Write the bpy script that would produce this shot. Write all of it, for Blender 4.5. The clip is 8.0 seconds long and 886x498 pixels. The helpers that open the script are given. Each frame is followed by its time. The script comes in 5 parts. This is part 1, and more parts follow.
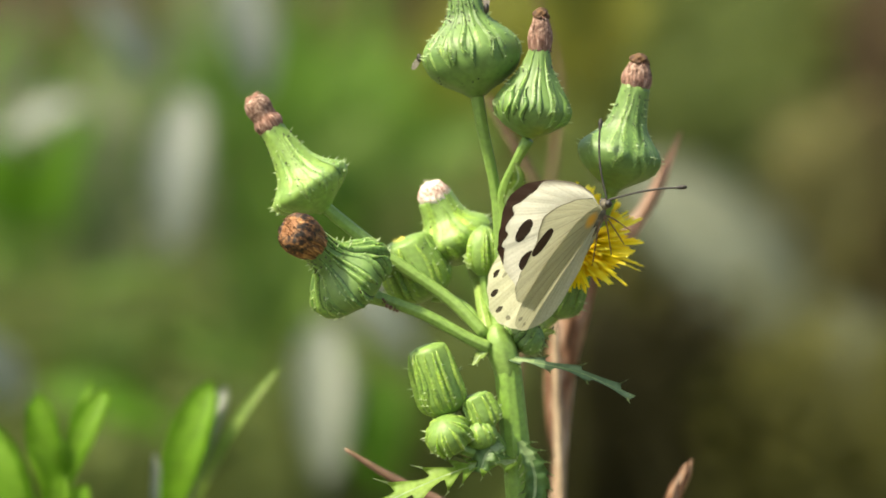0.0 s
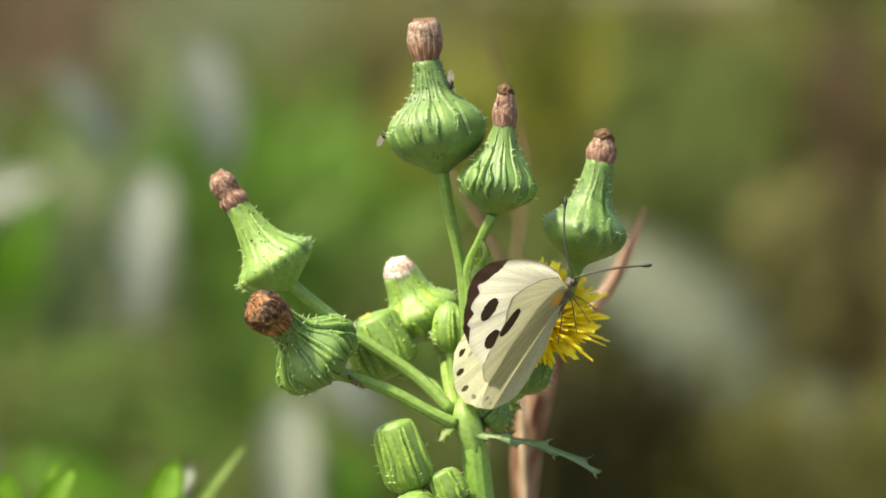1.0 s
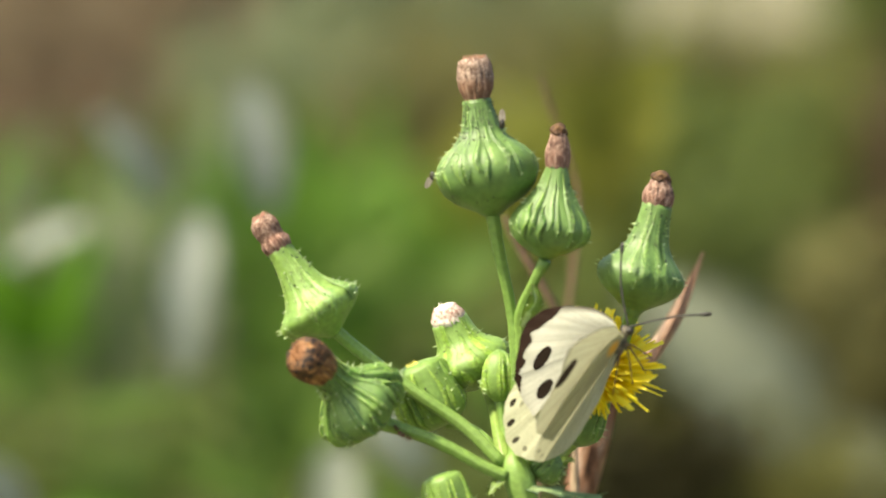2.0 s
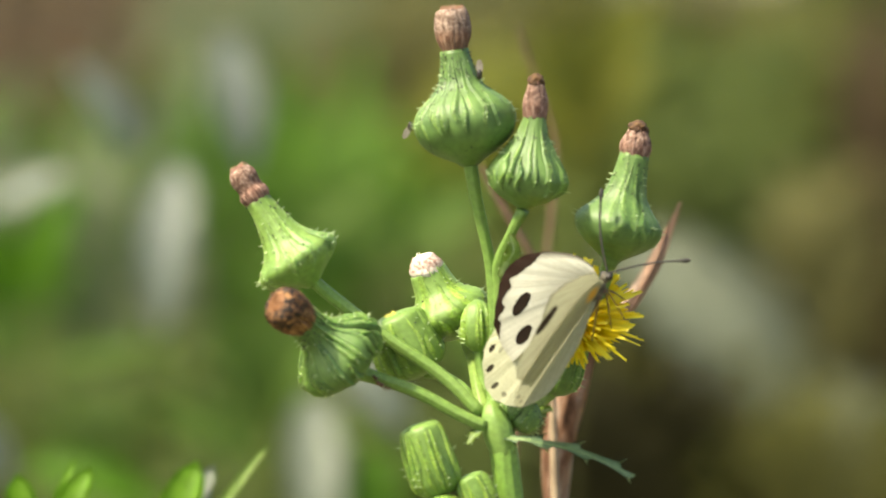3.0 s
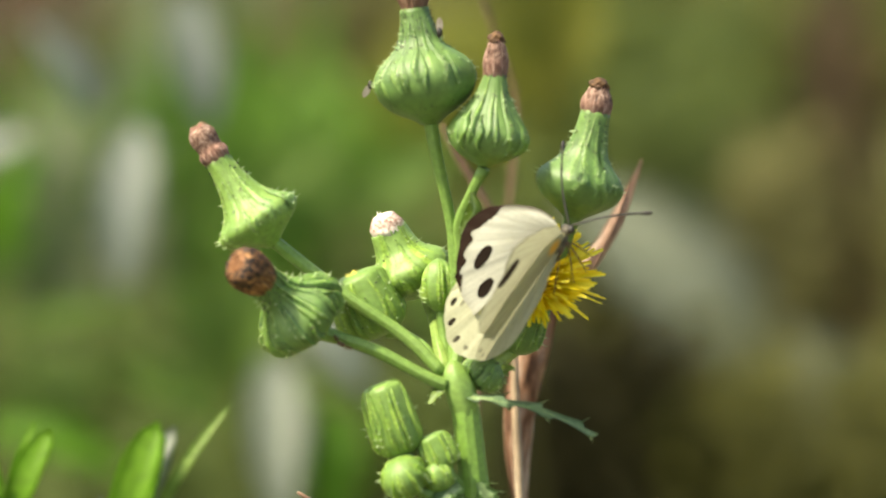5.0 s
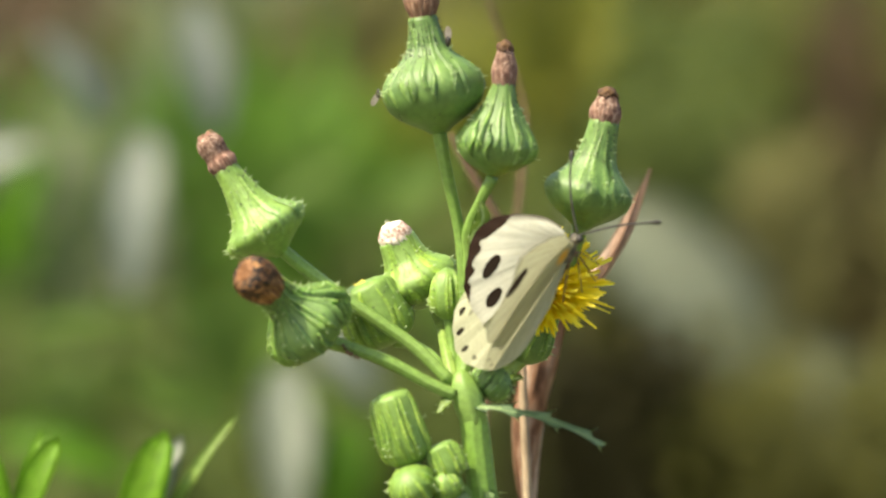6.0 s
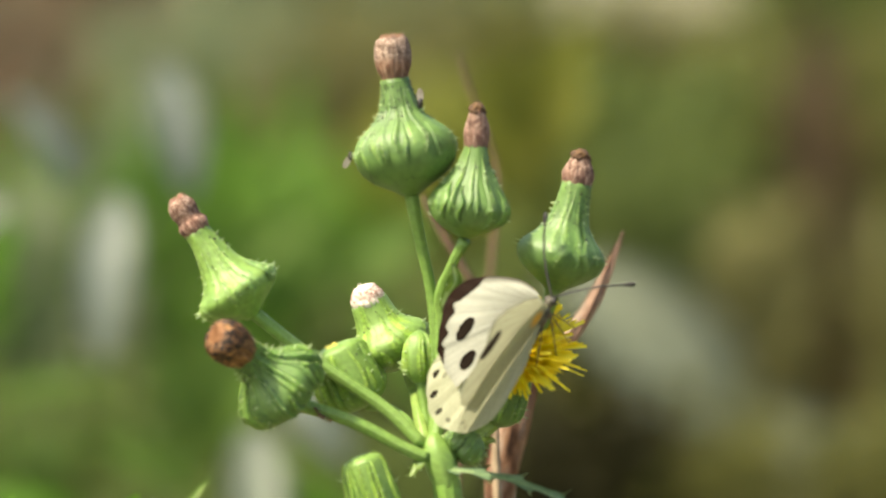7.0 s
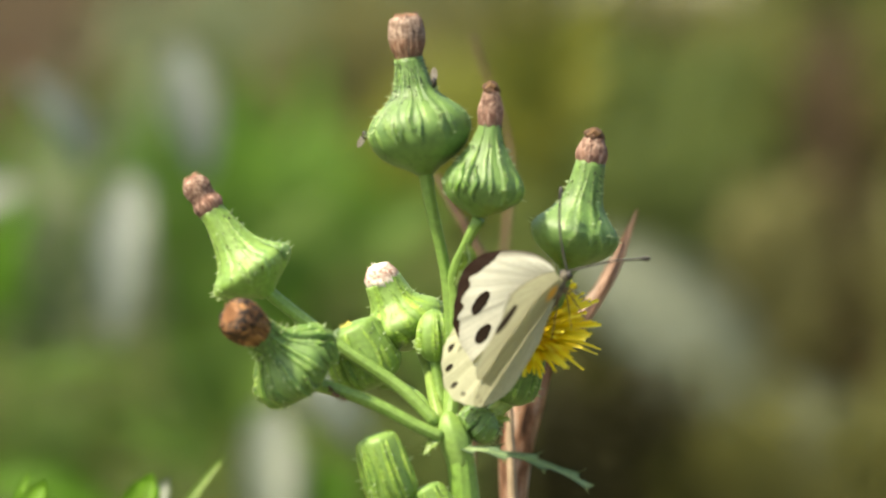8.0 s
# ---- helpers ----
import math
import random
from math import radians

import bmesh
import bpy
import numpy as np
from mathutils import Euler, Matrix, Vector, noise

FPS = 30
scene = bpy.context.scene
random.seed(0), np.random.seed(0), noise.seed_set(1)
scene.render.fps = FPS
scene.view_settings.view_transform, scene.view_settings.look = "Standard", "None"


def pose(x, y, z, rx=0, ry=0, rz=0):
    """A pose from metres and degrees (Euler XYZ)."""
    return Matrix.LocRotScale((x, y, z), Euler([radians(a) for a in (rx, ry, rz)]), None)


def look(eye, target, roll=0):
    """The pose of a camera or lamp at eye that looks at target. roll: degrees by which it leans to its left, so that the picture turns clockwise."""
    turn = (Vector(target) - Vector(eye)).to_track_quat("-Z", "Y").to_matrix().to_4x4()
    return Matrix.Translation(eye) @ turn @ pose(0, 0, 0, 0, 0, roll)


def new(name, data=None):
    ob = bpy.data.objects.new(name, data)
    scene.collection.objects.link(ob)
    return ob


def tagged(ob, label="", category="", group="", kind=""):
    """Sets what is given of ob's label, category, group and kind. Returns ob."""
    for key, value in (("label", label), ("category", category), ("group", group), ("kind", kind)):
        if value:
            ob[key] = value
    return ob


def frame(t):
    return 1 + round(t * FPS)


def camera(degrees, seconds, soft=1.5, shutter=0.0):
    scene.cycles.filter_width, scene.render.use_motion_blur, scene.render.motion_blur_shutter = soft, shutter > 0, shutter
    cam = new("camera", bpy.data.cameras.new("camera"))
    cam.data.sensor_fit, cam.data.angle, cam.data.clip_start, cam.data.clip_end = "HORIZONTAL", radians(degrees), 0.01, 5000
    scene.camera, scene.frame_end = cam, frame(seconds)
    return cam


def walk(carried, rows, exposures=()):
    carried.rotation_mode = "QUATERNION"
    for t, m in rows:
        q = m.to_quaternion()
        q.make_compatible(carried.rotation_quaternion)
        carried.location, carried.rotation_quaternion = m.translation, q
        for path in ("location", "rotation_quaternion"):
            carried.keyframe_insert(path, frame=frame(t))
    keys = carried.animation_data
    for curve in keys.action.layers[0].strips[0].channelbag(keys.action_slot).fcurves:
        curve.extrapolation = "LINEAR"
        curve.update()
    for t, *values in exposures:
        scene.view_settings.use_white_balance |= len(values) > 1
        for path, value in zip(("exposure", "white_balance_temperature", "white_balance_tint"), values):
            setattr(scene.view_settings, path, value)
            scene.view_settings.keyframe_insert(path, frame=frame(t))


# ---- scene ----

# Camera: a long lens about a metre from the thistle, held by hand, sinking 8 degrees.
cam = camera(8.07, 8.0, soft=1.6, shutter=0.4)
cam.data.dof.use_dof = True
cam.data.dof.focus_distance = 0.987
cam.data.dof.aperture_fstop = 17.0
walk(cam, [
    (0, pose(0.0000, -0.9901, 0.7391, 81.308, -0.278, 0.358)),
    (0.3, pose(0.0000, -0.9870, 0.7387, 81.317, -0.209, 0.207)),
    (0.5, pose(0.0000, -0.9849, 0.7384, 81.673, -0.167, 0.082)),
    (0.7, pose(0.0000, -0.9871, 0.7387, 81.870, -0.110, -0.024)),
    (1, pose(0.0000, -0.9903, 0.7392, 82.000, 0.000, 0.000)),
    (1.25, pose(0.0000, -0.9897, 0.7391, 82.172, -0.248, 0.210)),
    (1.5, pose(0.0000, -0.9891, 0.7390, 82.402, -0.499, 0.410)),
    (1.7, pose(0.0000, -0.9535, 0.7340, 82.475, -0.224, 0.531)),
    (2.8, pose(0.0000, -0.9544, 0.7341, 82.030, -0.023, 0.401)),
    (3, pose(0.0000, -0.9556, 0.7343, 81.964, 0.005, 0.260)),
    (3.5, pose(0.0000, -0.9546, 0.7342, 81.928, 0.070, -0.072)),
    (3.75, pose(0.0000, -0.9539, 0.7341, 81.768, 0.088, -0.366)),
    (4, pose(0.0000, -0.9530, 0.7339, 81.609, 0.137, -0.458)),
    (4.25, pose(0.0000, -0.9526, 0.7339, 81.509, 0.159, -0.522)),
    (4.5, pose(0.0000, -0.9521, 0.7338, 81.547, 0.194, -0.489)),
    (4.75, pose(0.0000, -0.9520, 0.7338, 81.567, 0.207, -0.322)),
    (5, pose(0.0000, -0.9518, 0.7338, 81.586, 0.225, -0.132)),
    (5.2, pose(0.0000, -0.9515, 0.7337, 81.538, 0.225, -0.086)),
    (6.3, pose(0.0000, -0.9494, 0.7334, 81.858, 0.189, -0.049)),
    (6.5, pose(0.0000, -0.9491, 0.7334, 82.010, 0.179, -0.071)),
    (6.75, pose(0.0000, -0.9482, 0.7333, 82.109, 0.195, -0.204)),
    (7, pose(0.0000, -0.9473, 0.7331, 82.242, 0.214, -0.309)),
    (7.25, pose(0.0000, -0.9473, 0.7331, 82.261, 0.244, -0.328)),
    (7.5, pose(0.0000, -0.9473, 0.7331, 82.292, 0.288, -0.252)),
    (7.75, pose(0.0000, -0.9478, 0.7332, 82.173, 0.290, -0.246)),
    (8, pose(0.0000, -0.9485, 0.7333, 82.048, 0.300, -0.191)),
], [(0.0, 0.9, 7100, 6), (8.0, 0.9, 7100, 6)])

# World and sun: hazy sunlight from high up on the left.
SUN = Vector((-0.50, -0.20, 0.84)).normalized()
world = bpy.data.worlds.new("sky")
scene.world = world
world.use_nodes = True
sky = world.node_tree.nodes.new("ShaderNodeTexSky")
sky.sky_type, sky.sun_disc = "NISHITA", False
sky.dust_density = 4.0
sky.sun_elevation = math.asin(SUN.z)
sky.sun_rotation = math.atan2(SUN.x, SUN.y)
back = world.node_tree.nodes["Background"]
back.inputs["Strength"].default_value = 0.155
world.node_tree.links.new(sky.outputs[0], back.inputs["Color"])
sun_data = bpy.data.lights.new("sun", "SUN")
sun_data.energy, sun_data.angle, sun_data.color = 5.0, radians(3.0), (1.0, 0.93, 0.76)
sun = new("sun", sun_data)
sun.matrix_world = look(SUN * 5, (0, 0, 0))


# ---------------------------------------------------------------- materials
def nodes_of(name):
    m = bpy.data.materials.new(name)
    m.use_nodes = True
    return m, m.node_tree.nodes, m.node_tree.links, m.node_tree.nodes["Principled BSDF"]


def ramp(nodes, links, source, stops):
    r = nodes.new("ShaderNodeValToRGB")
    while len(r.color_ramp.elements) < len(stops):
        r.color_ramp.elements.new(0.5)
    for e, (p, c) in zip(r.color_ramp.elements, stops):
        e.position, e.color = p, (*c, 1)
    links.new(source, r.inputs[0])
    return r.outputs[0]


def mix(nodes, links, fac, a, b, blend="MIX"):
    n = nodes.new("ShaderNodeMix")
    n.data_type, n.blend_type = "RGBA", blend
    for socket, value in ((n.inputs[0], fac), (n.inputs[6], a), (n.inputs[7], b)):
        if isinstance(value, (float, int)):
            socket.default_value = value
        elif isinstance(value, tuple):
            socket.default_value = (*value, 1)
        else:
            links.new(value, socket)
    return n.outputs[2]


def noise_of(nodes, links, scale, detail=4.0, coords=None, squash=None):
    t = nodes.new("ShaderNodeTexCoord")
    out = t.outputs[coords or "Object"]
    if squash:
        mp = nodes.new("ShaderNodeMapping")
        mp.inputs["Scale"].default_value = squash
        links.new(out, mp.inputs[0])
        out = mp.outputs[0]
    n = nodes.new("ShaderNodeTexNoise")
    n.inputs["Scale"].default_value, n.inputs["Detail"].default_value = scale, detail
    links.new(out, n.inputs["Vector"])
    return n.outputs[0]


def bump(nodes, links, shader, height, strength, distance):
    b = nodes.new("ShaderNodeBump")
    b.inputs["Strength"].default_value, b.inputs["Distance"].default_value = strength, distance
    links.new(height, b.inputs["Height"])
    links.new(b.outputs[0], shader.inputs["Normal"])


def translucent(m, nodes, links, shader, color, share):
    t = nodes.new("ShaderNodeBsdfTranslucent")
    if isinstance(color, tuple):
        t.inputs[0].default_value = (*color, 1)
    else:
        links.new(color, t.inputs[0])
    x = nodes.new("ShaderNodeMixShader")
    x.inputs[0].default_value = share
    links.new(shader.outputs[0], x.inputs[1])
    links.new(t.outputs[0], x.inputs[2])
    links.new(x.outputs[0], nodes["Material Output"].inputs[0])


def plant_skin(name, dark, mid, light, coarse=160.0, fine=900.0, rough=0.5, thin=0.0, spread=0.0, relief=0.0002, sheen=0.5):
    """Green or dry plant skin: blotches, fine grain, light passing where it is thin."""
    m, n, l, p = nodes_of(name)
    a = noise_of(n, l, coarse)
    c = ramp(n, l, a, ((0.3, dark), (0.5, mid), (0.72, light)))
    g = noise_of(n, l, fine, 6.0)
    c = mix(n, l, 0.35, c, ramp(n, l, g, ((0.3, (0.25, 0.25, 0.25)), (0.7, (0.75, 0.75, 0.75)))), "OVERLAY")
    if spread:
        info = n.new("ShaderNodeNewGeometry")
        c = mix(n, l, spread, c, ramp(n, l, info.outputs["Random Per Island"], ((0.0, dark), (0.5, mid), (1.0, light))))
    l.new(c, p.inputs["Base Color"])
    p.inputs["Roughness"].default_value = rough
    p.inputs["Specular IOR Level"].default_value = sheen
    bump(n, l, p, g, 0.4, relief)
    if thin:
        translucent(m, n, l, p, c, thin)
    return m


def streaked(name, stops, count=30.0, rough=0.85, head=None, grain=1700.0):
    """Dry fibres: streaks that run along the tuft, by the mesh's own lengthwise coordinates; head: stops of its frayed upper half."""
    m, n, l, p = nodes_of(name)
    a = noise_of(n, l, 1.0, 5.0, "UV", (count, 2.2, 1.0))
    b = noise_of(n, l, 1.0, 3.0, "UV", (3.0, 4.0, 1.0))
    g = noise_of(n, l, grain, 4.0)
    c = ramp(n, l, a, stops)
    if head:
        tc = n.new("ShaderNodeTexCoord")
        sep = n.new("ShaderNodeSeparateXYZ")
        l.new(tc.outputs["UV"], sep.inputs[0])
        add = n.new("ShaderNodeMath")
        add.operation = "MULTIPLY_ADD"
        l.new(b, add.inputs[0])
        add.inputs[1].default_value = 0.3
        l.new(sep.outputs[1], add.inputs[2])
        c = mix(n, l, ramp(n, l, add.outputs[0], ((0.56, (0, 0, 0)), (0.72, (1, 1, 1)))), c, ramp(n, l, g, head))
    c = mix(n, l, 0.5, c, ramp(n, l, b, ((0.3, (0.3, 0.3, 0.3)), (0.7, (0.72, 0.7, 0.68)))), "OVERLAY")
    c = mix(n, l, 0.35, c, ramp(n, l, g, ((0.3, (0.24, 0.24, 0.24)), (0.7, (0.74, 0.74, 0.74)))), "OVERLAY")
    l.new(c, p.inputs["Base Color"])
    p.inputs["Roughness"].default_value = rough
    bump(n, l, p, a, 0.8, 0.0003)
    return m


def keeled(name, margin, blade, keel, soot=0.0):
    """Bract skin: a pale line on the keel, margins darkened as painted groove shade, grainy; soot: black grains towards
    the tip.
    The UV map runs 0 to 1 across and along."""
    m, n, l, p = nodes_of(name)
    tc = n.new("ShaderNodeTexCoord")
    sep = n.new("ShaderNodeSeparateXYZ")
    l.new(tc.outputs["UV"], sep.inputs[0])

    def calc(op, a, b, c=0.0):
        k = n.new("ShaderNodeMath")
        k.operation = op
        for s, v in zip(k.inputs, (a, b, c)):
            if isinstance(v, (int, float)):
                s.default_value = v
            else:
                l.new(v, s)
        return k.outputs[0]

    g = noise_of(n, l, 700.0, 5.0)
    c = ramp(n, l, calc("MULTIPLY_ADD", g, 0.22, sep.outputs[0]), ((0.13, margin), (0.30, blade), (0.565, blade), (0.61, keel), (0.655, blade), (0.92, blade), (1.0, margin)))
    a = noise_of(n, l, 230.0, 3.0)
    c = mix(n, l, 0.7, c, ramp(n, l, a, ((0.32, (0.30, 0.35, 0.36)), (0.68, (0.70, 0.66, 0.58)))), "OVERLAY")
    fine = noise_of(n, l, 2300.0, 2.0)
    c = mix(n, l, 0.6, c, ramp(n, l, fine, ((0.34, (0.28, 0.28, 0.28)), (0.66, (0.74, 0.74, 0.72)))), "OVERLAY")
    info = n.new("ShaderNodeObjectInfo")
    c = mix(n, l, 0.4, c, ramp(n, l, info.outputs["Random"], ((0.0, (0.34, 0.37, 0.36)), (1.0, (0.66, 0.63, 0.58)))), "OVERLAY")
    if soot:
        s = noise_of(n, l, 1500.0, 1.0)
        f = calc("GREATER_THAN", calc("MULTIPLY_ADD", calc("SUBTRACT", sep.outputs[1], 0.75), 0.25 * soot, s), 0.66)
        c = mix(n, l, calc("MULTIPLY", f, 0.9), c, (0.022, 0.018, 0.010))
    l.new(c, p.inputs["Base Color"])
    p.inputs["Roughness"].default_value = 0.5
    p.inputs["Subsurface Weight"].default_value, p.inputs["Subsurface Scale"].default_value = 0.35, 0.0012
    p.inputs["Subsurface Radius"].default_value = (0.7, 1.0, 0.3)
    bump(n, l, p, g, 0.6, 0.0003)
    translucent(m, n, l, p, c, 0.08)
    return m


GREEN_HEAD = plant_skin("head_green", (0.070, 0.142, 0.030), (0.098, 0.182, 0.040), (0.132, 0.228, 0.056), 140, 900, 0.52, 0.06)
GREEN_BRACT = keeled("bract_green", (0.095, 0.175, 0.045), (0.118, 0.208, 0.056), (0.25, 0.36, 0.12), 0.9)
# darkest margins: shade of the grooves between ribs, put into the colour
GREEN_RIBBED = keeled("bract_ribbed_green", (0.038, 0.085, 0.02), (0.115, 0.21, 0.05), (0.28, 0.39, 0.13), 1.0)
GREEN_SOFT = keeled("bract_soft_green", (0.165, 0.28, 0.075), (0.195, 0.315, 0.09), (0.23, 0.355, 0.11), 0.6)
GREEN_BUD = keeled("bud_green", (0.125, 0.225, 0.032), (0.20, 0.32, 0.055), (0.215, 0.335, 0.064))
PALE_STALK = plant_skin("pale_stalk", (0.18, 0.29, 0.055), (0.245, 0.36, 0.08), (0.33, 0.44, 0.13), 160, 1000, 0.5, 0.2)
GREEN_STEM = plant_skin("stem_green", (0.13, 0.235, 0.042), (0.168, 0.285, 0.056), (0.21, 0.335, 0.08), 90, 1200, 0.5, 0.12)
MAIN_STEM = plant_skin("main_stem_green", (0.115, 0.225, 0.03), (0.15, 0.275, 0.04), (0.19, 0.325, 0.06), 90, 1200, 0.5, 0.1)
PALE_SPINE = plant_skin("spine_pale", (0.28, 0.40, 0.16), (0.38, 0.50, 0.24), (0.50, 0.60, 0.36), 300, 1500, 0.5, 0.2)
LEAF_DARK = plant_skin("thistle_leaf", (0.12, 0.205, 0.10), (0.175, 0.275, 0.14), (0.28, 0.385, 0.23), 160, 1000, 0.4, 0.25)
LEAF_MID = plant_skin("thistle_leaf_base", (0.10, 0.20, 0.06), (0.15, 0.27, 0.085), (0.24, 0.36, 0.15), 160, 1000, 0.45, 0.25)
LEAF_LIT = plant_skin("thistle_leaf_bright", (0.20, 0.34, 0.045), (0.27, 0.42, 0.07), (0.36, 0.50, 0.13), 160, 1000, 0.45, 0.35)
TUFT_TAN = streaked("tuft_tan", ((0.34, (0.10, 0.045, 0.026)), (0.52, (0.20, 0.105, 0.065)), (0.70, (0.40, 0.27, 0.19))), 45.0, 0.9, ((0.34, (0.14, 0.088, 0.065)), (0.50, (0.23, 0.155, 0.118)), (0.68, (0.37, 0.285, 0.23))))
TUFT_PINK = streaked("tuft_pink", ((0.34, (0.075, 0.034, 0.024)), (0.5, (0.21, 0.11, 0.08)), (0.68, (0.42, 0.29, 0.23))), 40.0, 0.9, ((0.34, (0.12, 0.062, 0.045)), (0.5, (0.22, 0.13, 0.095)), (0.68, (0.38, 0.275, 0.22))))
TUFT_BURNT = streaked("tuft_burnt", ((0.36, (0.05, 0.022, 0.010)), (0.5, (0.20, 0.085, 0.028)), (0.66, (0.50, 0.27, 0.10))), 34.0, 0.7, ((0.40, (0.016, 0.009, 0.005)), (0.54, (0.11, 0.048, 0.016)), (0.70, (0.40, 0.20, 0.07))), 1100.0)
TUFT_WHITE = streaked("tuft_white", ((0.30, (0.45, 0.38, 0.30)), (0.45, (0.62, 0.56, 0.48)), (0.75, (0.74, 0.69, 0.61))), 30.0, 0.9, ((0.36, (0.36, 0.20, 0.16)), (0.5, (0.56, 0.42, 0.36)), (0.66, (0.68, 0.58, 0.52))))
FADED = streaked("faded_florets", ((0.3, (0.34, 0.38, 0.08)), (0.5, (0.55, 0.50, 0.10)), (0.75, (0.68, 0.62, 0.20))))
CRUMB = streaked("tuft_crumb", ((0.3, (0.025, 0.012, 0.006)), (0.55, (0.10, 0.05, 0.02)), (0.8, (0.22, 0.13, 0.06))), 14.0)
DRY = plant_skin("dry_grass", (0.11, 0.05, 0.03), (0.33, 0.21, 0.14), (0.56, 0.43, 0.33), 190, 700, 0.75, 0.15)
PAPER = streaked("dry_paper", ((0.33, (0.05, 0.02, 0.01)), (0.44, (0.26, 0.13, 0.07)), (0.56, (0.42, 0.28, 0.20)), (0.72, (0.56, 0.44, 0.35))), 6.0, 0.75)
PALE_PAPER = streaked("pale_dry_paper", ((0.30, (0.20, 0.10, 0.06)), (0.46, (0.40, 0.25, 0.175)), (0.68, (0.56, 0.43, 0.34))), 5.0, 0.75)
STRAW = plant_skin("straw", (0.22, 0.16, 0.10), (0.34, 0.25, 0.16), (0.46, 0.36, 0.25), 90, 600, 0.7, 0.1)
RUST = plant_skin("rusty_stalk", (0.058, 0.031, 0.016), (0.125, 0.070, 0.040), (0.215, 0.13, 0.08), 90, 600, 0.7, 0.0)
WEED_BRIGHT = plant_skin("weed_bright", (0.15, 0.315, 0.02), (0.19, 0.37, 0.03), (0.24, 0.43, 0.05), 40, 400, 0.5, 0.4, sheen=0.25)
WEED_GREEN = plant_skin("weed_broad_green", (0.085, 0.21, 0.012), (0.11, 0.25, 0.016), (0.14, 0.29, 0.022), 40, 400, 0.5, 0.4, sheen=0.25)
# pale base colour paints the sky's reflection on glossy leaves
SKY_SHEEN_LEAF = plant_skin("sky_sheen_leaf", (0.29, 0.33, 0.275), (0.36, 0.40, 0.345), (0.44, 0.47, 0.42), 30, 300, 0.45, 0.25)
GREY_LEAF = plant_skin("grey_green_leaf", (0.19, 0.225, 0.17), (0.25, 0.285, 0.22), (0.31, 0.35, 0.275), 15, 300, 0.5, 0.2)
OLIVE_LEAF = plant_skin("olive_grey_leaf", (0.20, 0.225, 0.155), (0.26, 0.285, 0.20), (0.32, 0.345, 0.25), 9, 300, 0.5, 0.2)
YELLOW_LEAF = plant_skin("yellow_olive_leaf", (0.18, 0.20, 0.036), (0.22, 0.235, 0.043), (0.27, 0.28, 0.055), 9, 300, 0.55, 0.5, sheen=0.25)
UNDER_GREEN = plant_skin("undergrowth_green", (0.128, 0.21, 0.048), (0.168, 0.27, 0.06), (0.21, 0.32, 0.075), 12, 200, 0.6, 0.5, spread=0.6, sheen=0.25)
UNDER_OLIVE = plant_skin("undergrowth_olive", (0.105, 0.110, 0.030), (0.135, 0.138, 0.038), (0.168, 0.168, 0.046), 12, 200, 0.6, 0.5, spread=0.6, sheen=0.25)
UNDER_DEEP = plant_skin("undergrowth_deep_green", (0.10, 0.172, 0.04), (0.13, 0.215, 0.05), (0.165, 0.258, 0.06), 12, 200, 0.6, 0.5, spread=0.6, sheen=0.25)
GAP_SHADE_BROWN = plant_skin("gap_shade_brown", (0.085, 0.062, 0.036), (0.115, 0.085, 0.047), (0.15, 0.11, 0.064), 12, 200, 0.7, 0.3, spread=0.6, sheen=0.15)
UNDER_BROWN = plant_skin("undergrowth_brown", (0.12, 0.085, 0.052), (0.16, 0.115, 0.07), (0.20, 0.145, 0.09), 12, 200, 0.7, 0.3, spread=0.6, sheen=0.25)
WEED_VIVID = plant_skin("weed_vivid_green", (0.10, 0.20, 0.028), (0.13, 0.25, 0.036), (0.165, 0.295, 0.05), 12, 200, 0.6, 0.5, spread=0.6, sheen=0.25)
GREY_WEED = plant_skin("weed_grey_green", (0.15, 0.185, 0.095), (0.195, 0.23, 0.125), (0.245, 0.28, 0.16), 12, 200, 0.6, 0.5, spread=0.6, sheen=0.25)
OLIVE_GREEN = plant_skin("weed_olive_green", (0.10, 0.135, 0.036), (0.132, 0.172, 0.047), (0.165, 0.21, 0.062), 12, 200, 0.6, 0.5, spread=0.6, sheen=0.25)
OLIVE_TAN = plant_skin("weed_olive_tan", (0.145, 0.142, 0.052), (0.185, 0.178, 0.066), (0.228, 0.215, 0.085), 12, 200, 0.6, 0.5, spread=0.6, sheen=0.25)
DRY_TAN = plant_skin("dry_tan_grass", (0.22, 0.165, 0.105), (0.30, 0.235, 0.155), (0.38, 0.31, 0.21), 12, 200, 0.7, 0.4, spread=0.6, sheen=0.15)
DRY_RED = plant_skin("dry_reddish_stems", (0.08, 0.055, 0.028), (0.11, 0.075, 0.038), (0.145, 0.10, 0.05), 12, 200, 0.7, 0.3, spread=0.6, sheen=0.15)
SOIL = plant_skin("soil", (0.06, 0.07, 0.03), (0.115, 0.108, 0.058), (0.21, 0.185, 0.12), 7.0, 60, 0.95, relief=0.01)
# near-black leaf colour that paints the hollow's shade
HOLLOW_SHADE = plant_skin("hollow_shade", (0.018, 0.017, 0.007), (0.034, 0.032, 0.012), (0.058, 0.052, 0.02), 12, 200, 0.8, spread=0.75, sheen=0.1)
INSECT = plant_skin("insect_dark", (0.006, 0.005, 0.004), (0.014, 0.011, 0.008), (0.03, 0.024, 0.016), 900, 3000, 0.5)
FLY_WING = plant_skin("fly_wing", (0.30, 0.25, 0.20), (0.40, 0.34, 0.28), (0.5, 0.44, 0.37), 900, 3000, 0.3, 0.6)
FUZZ = plant_skin("butterfly_fuzz", (0.035, 0.03, 0.02), (0.10, 0.088, 0.062), (0.22, 0.20, 0.15), 900, 3000, 0.8)


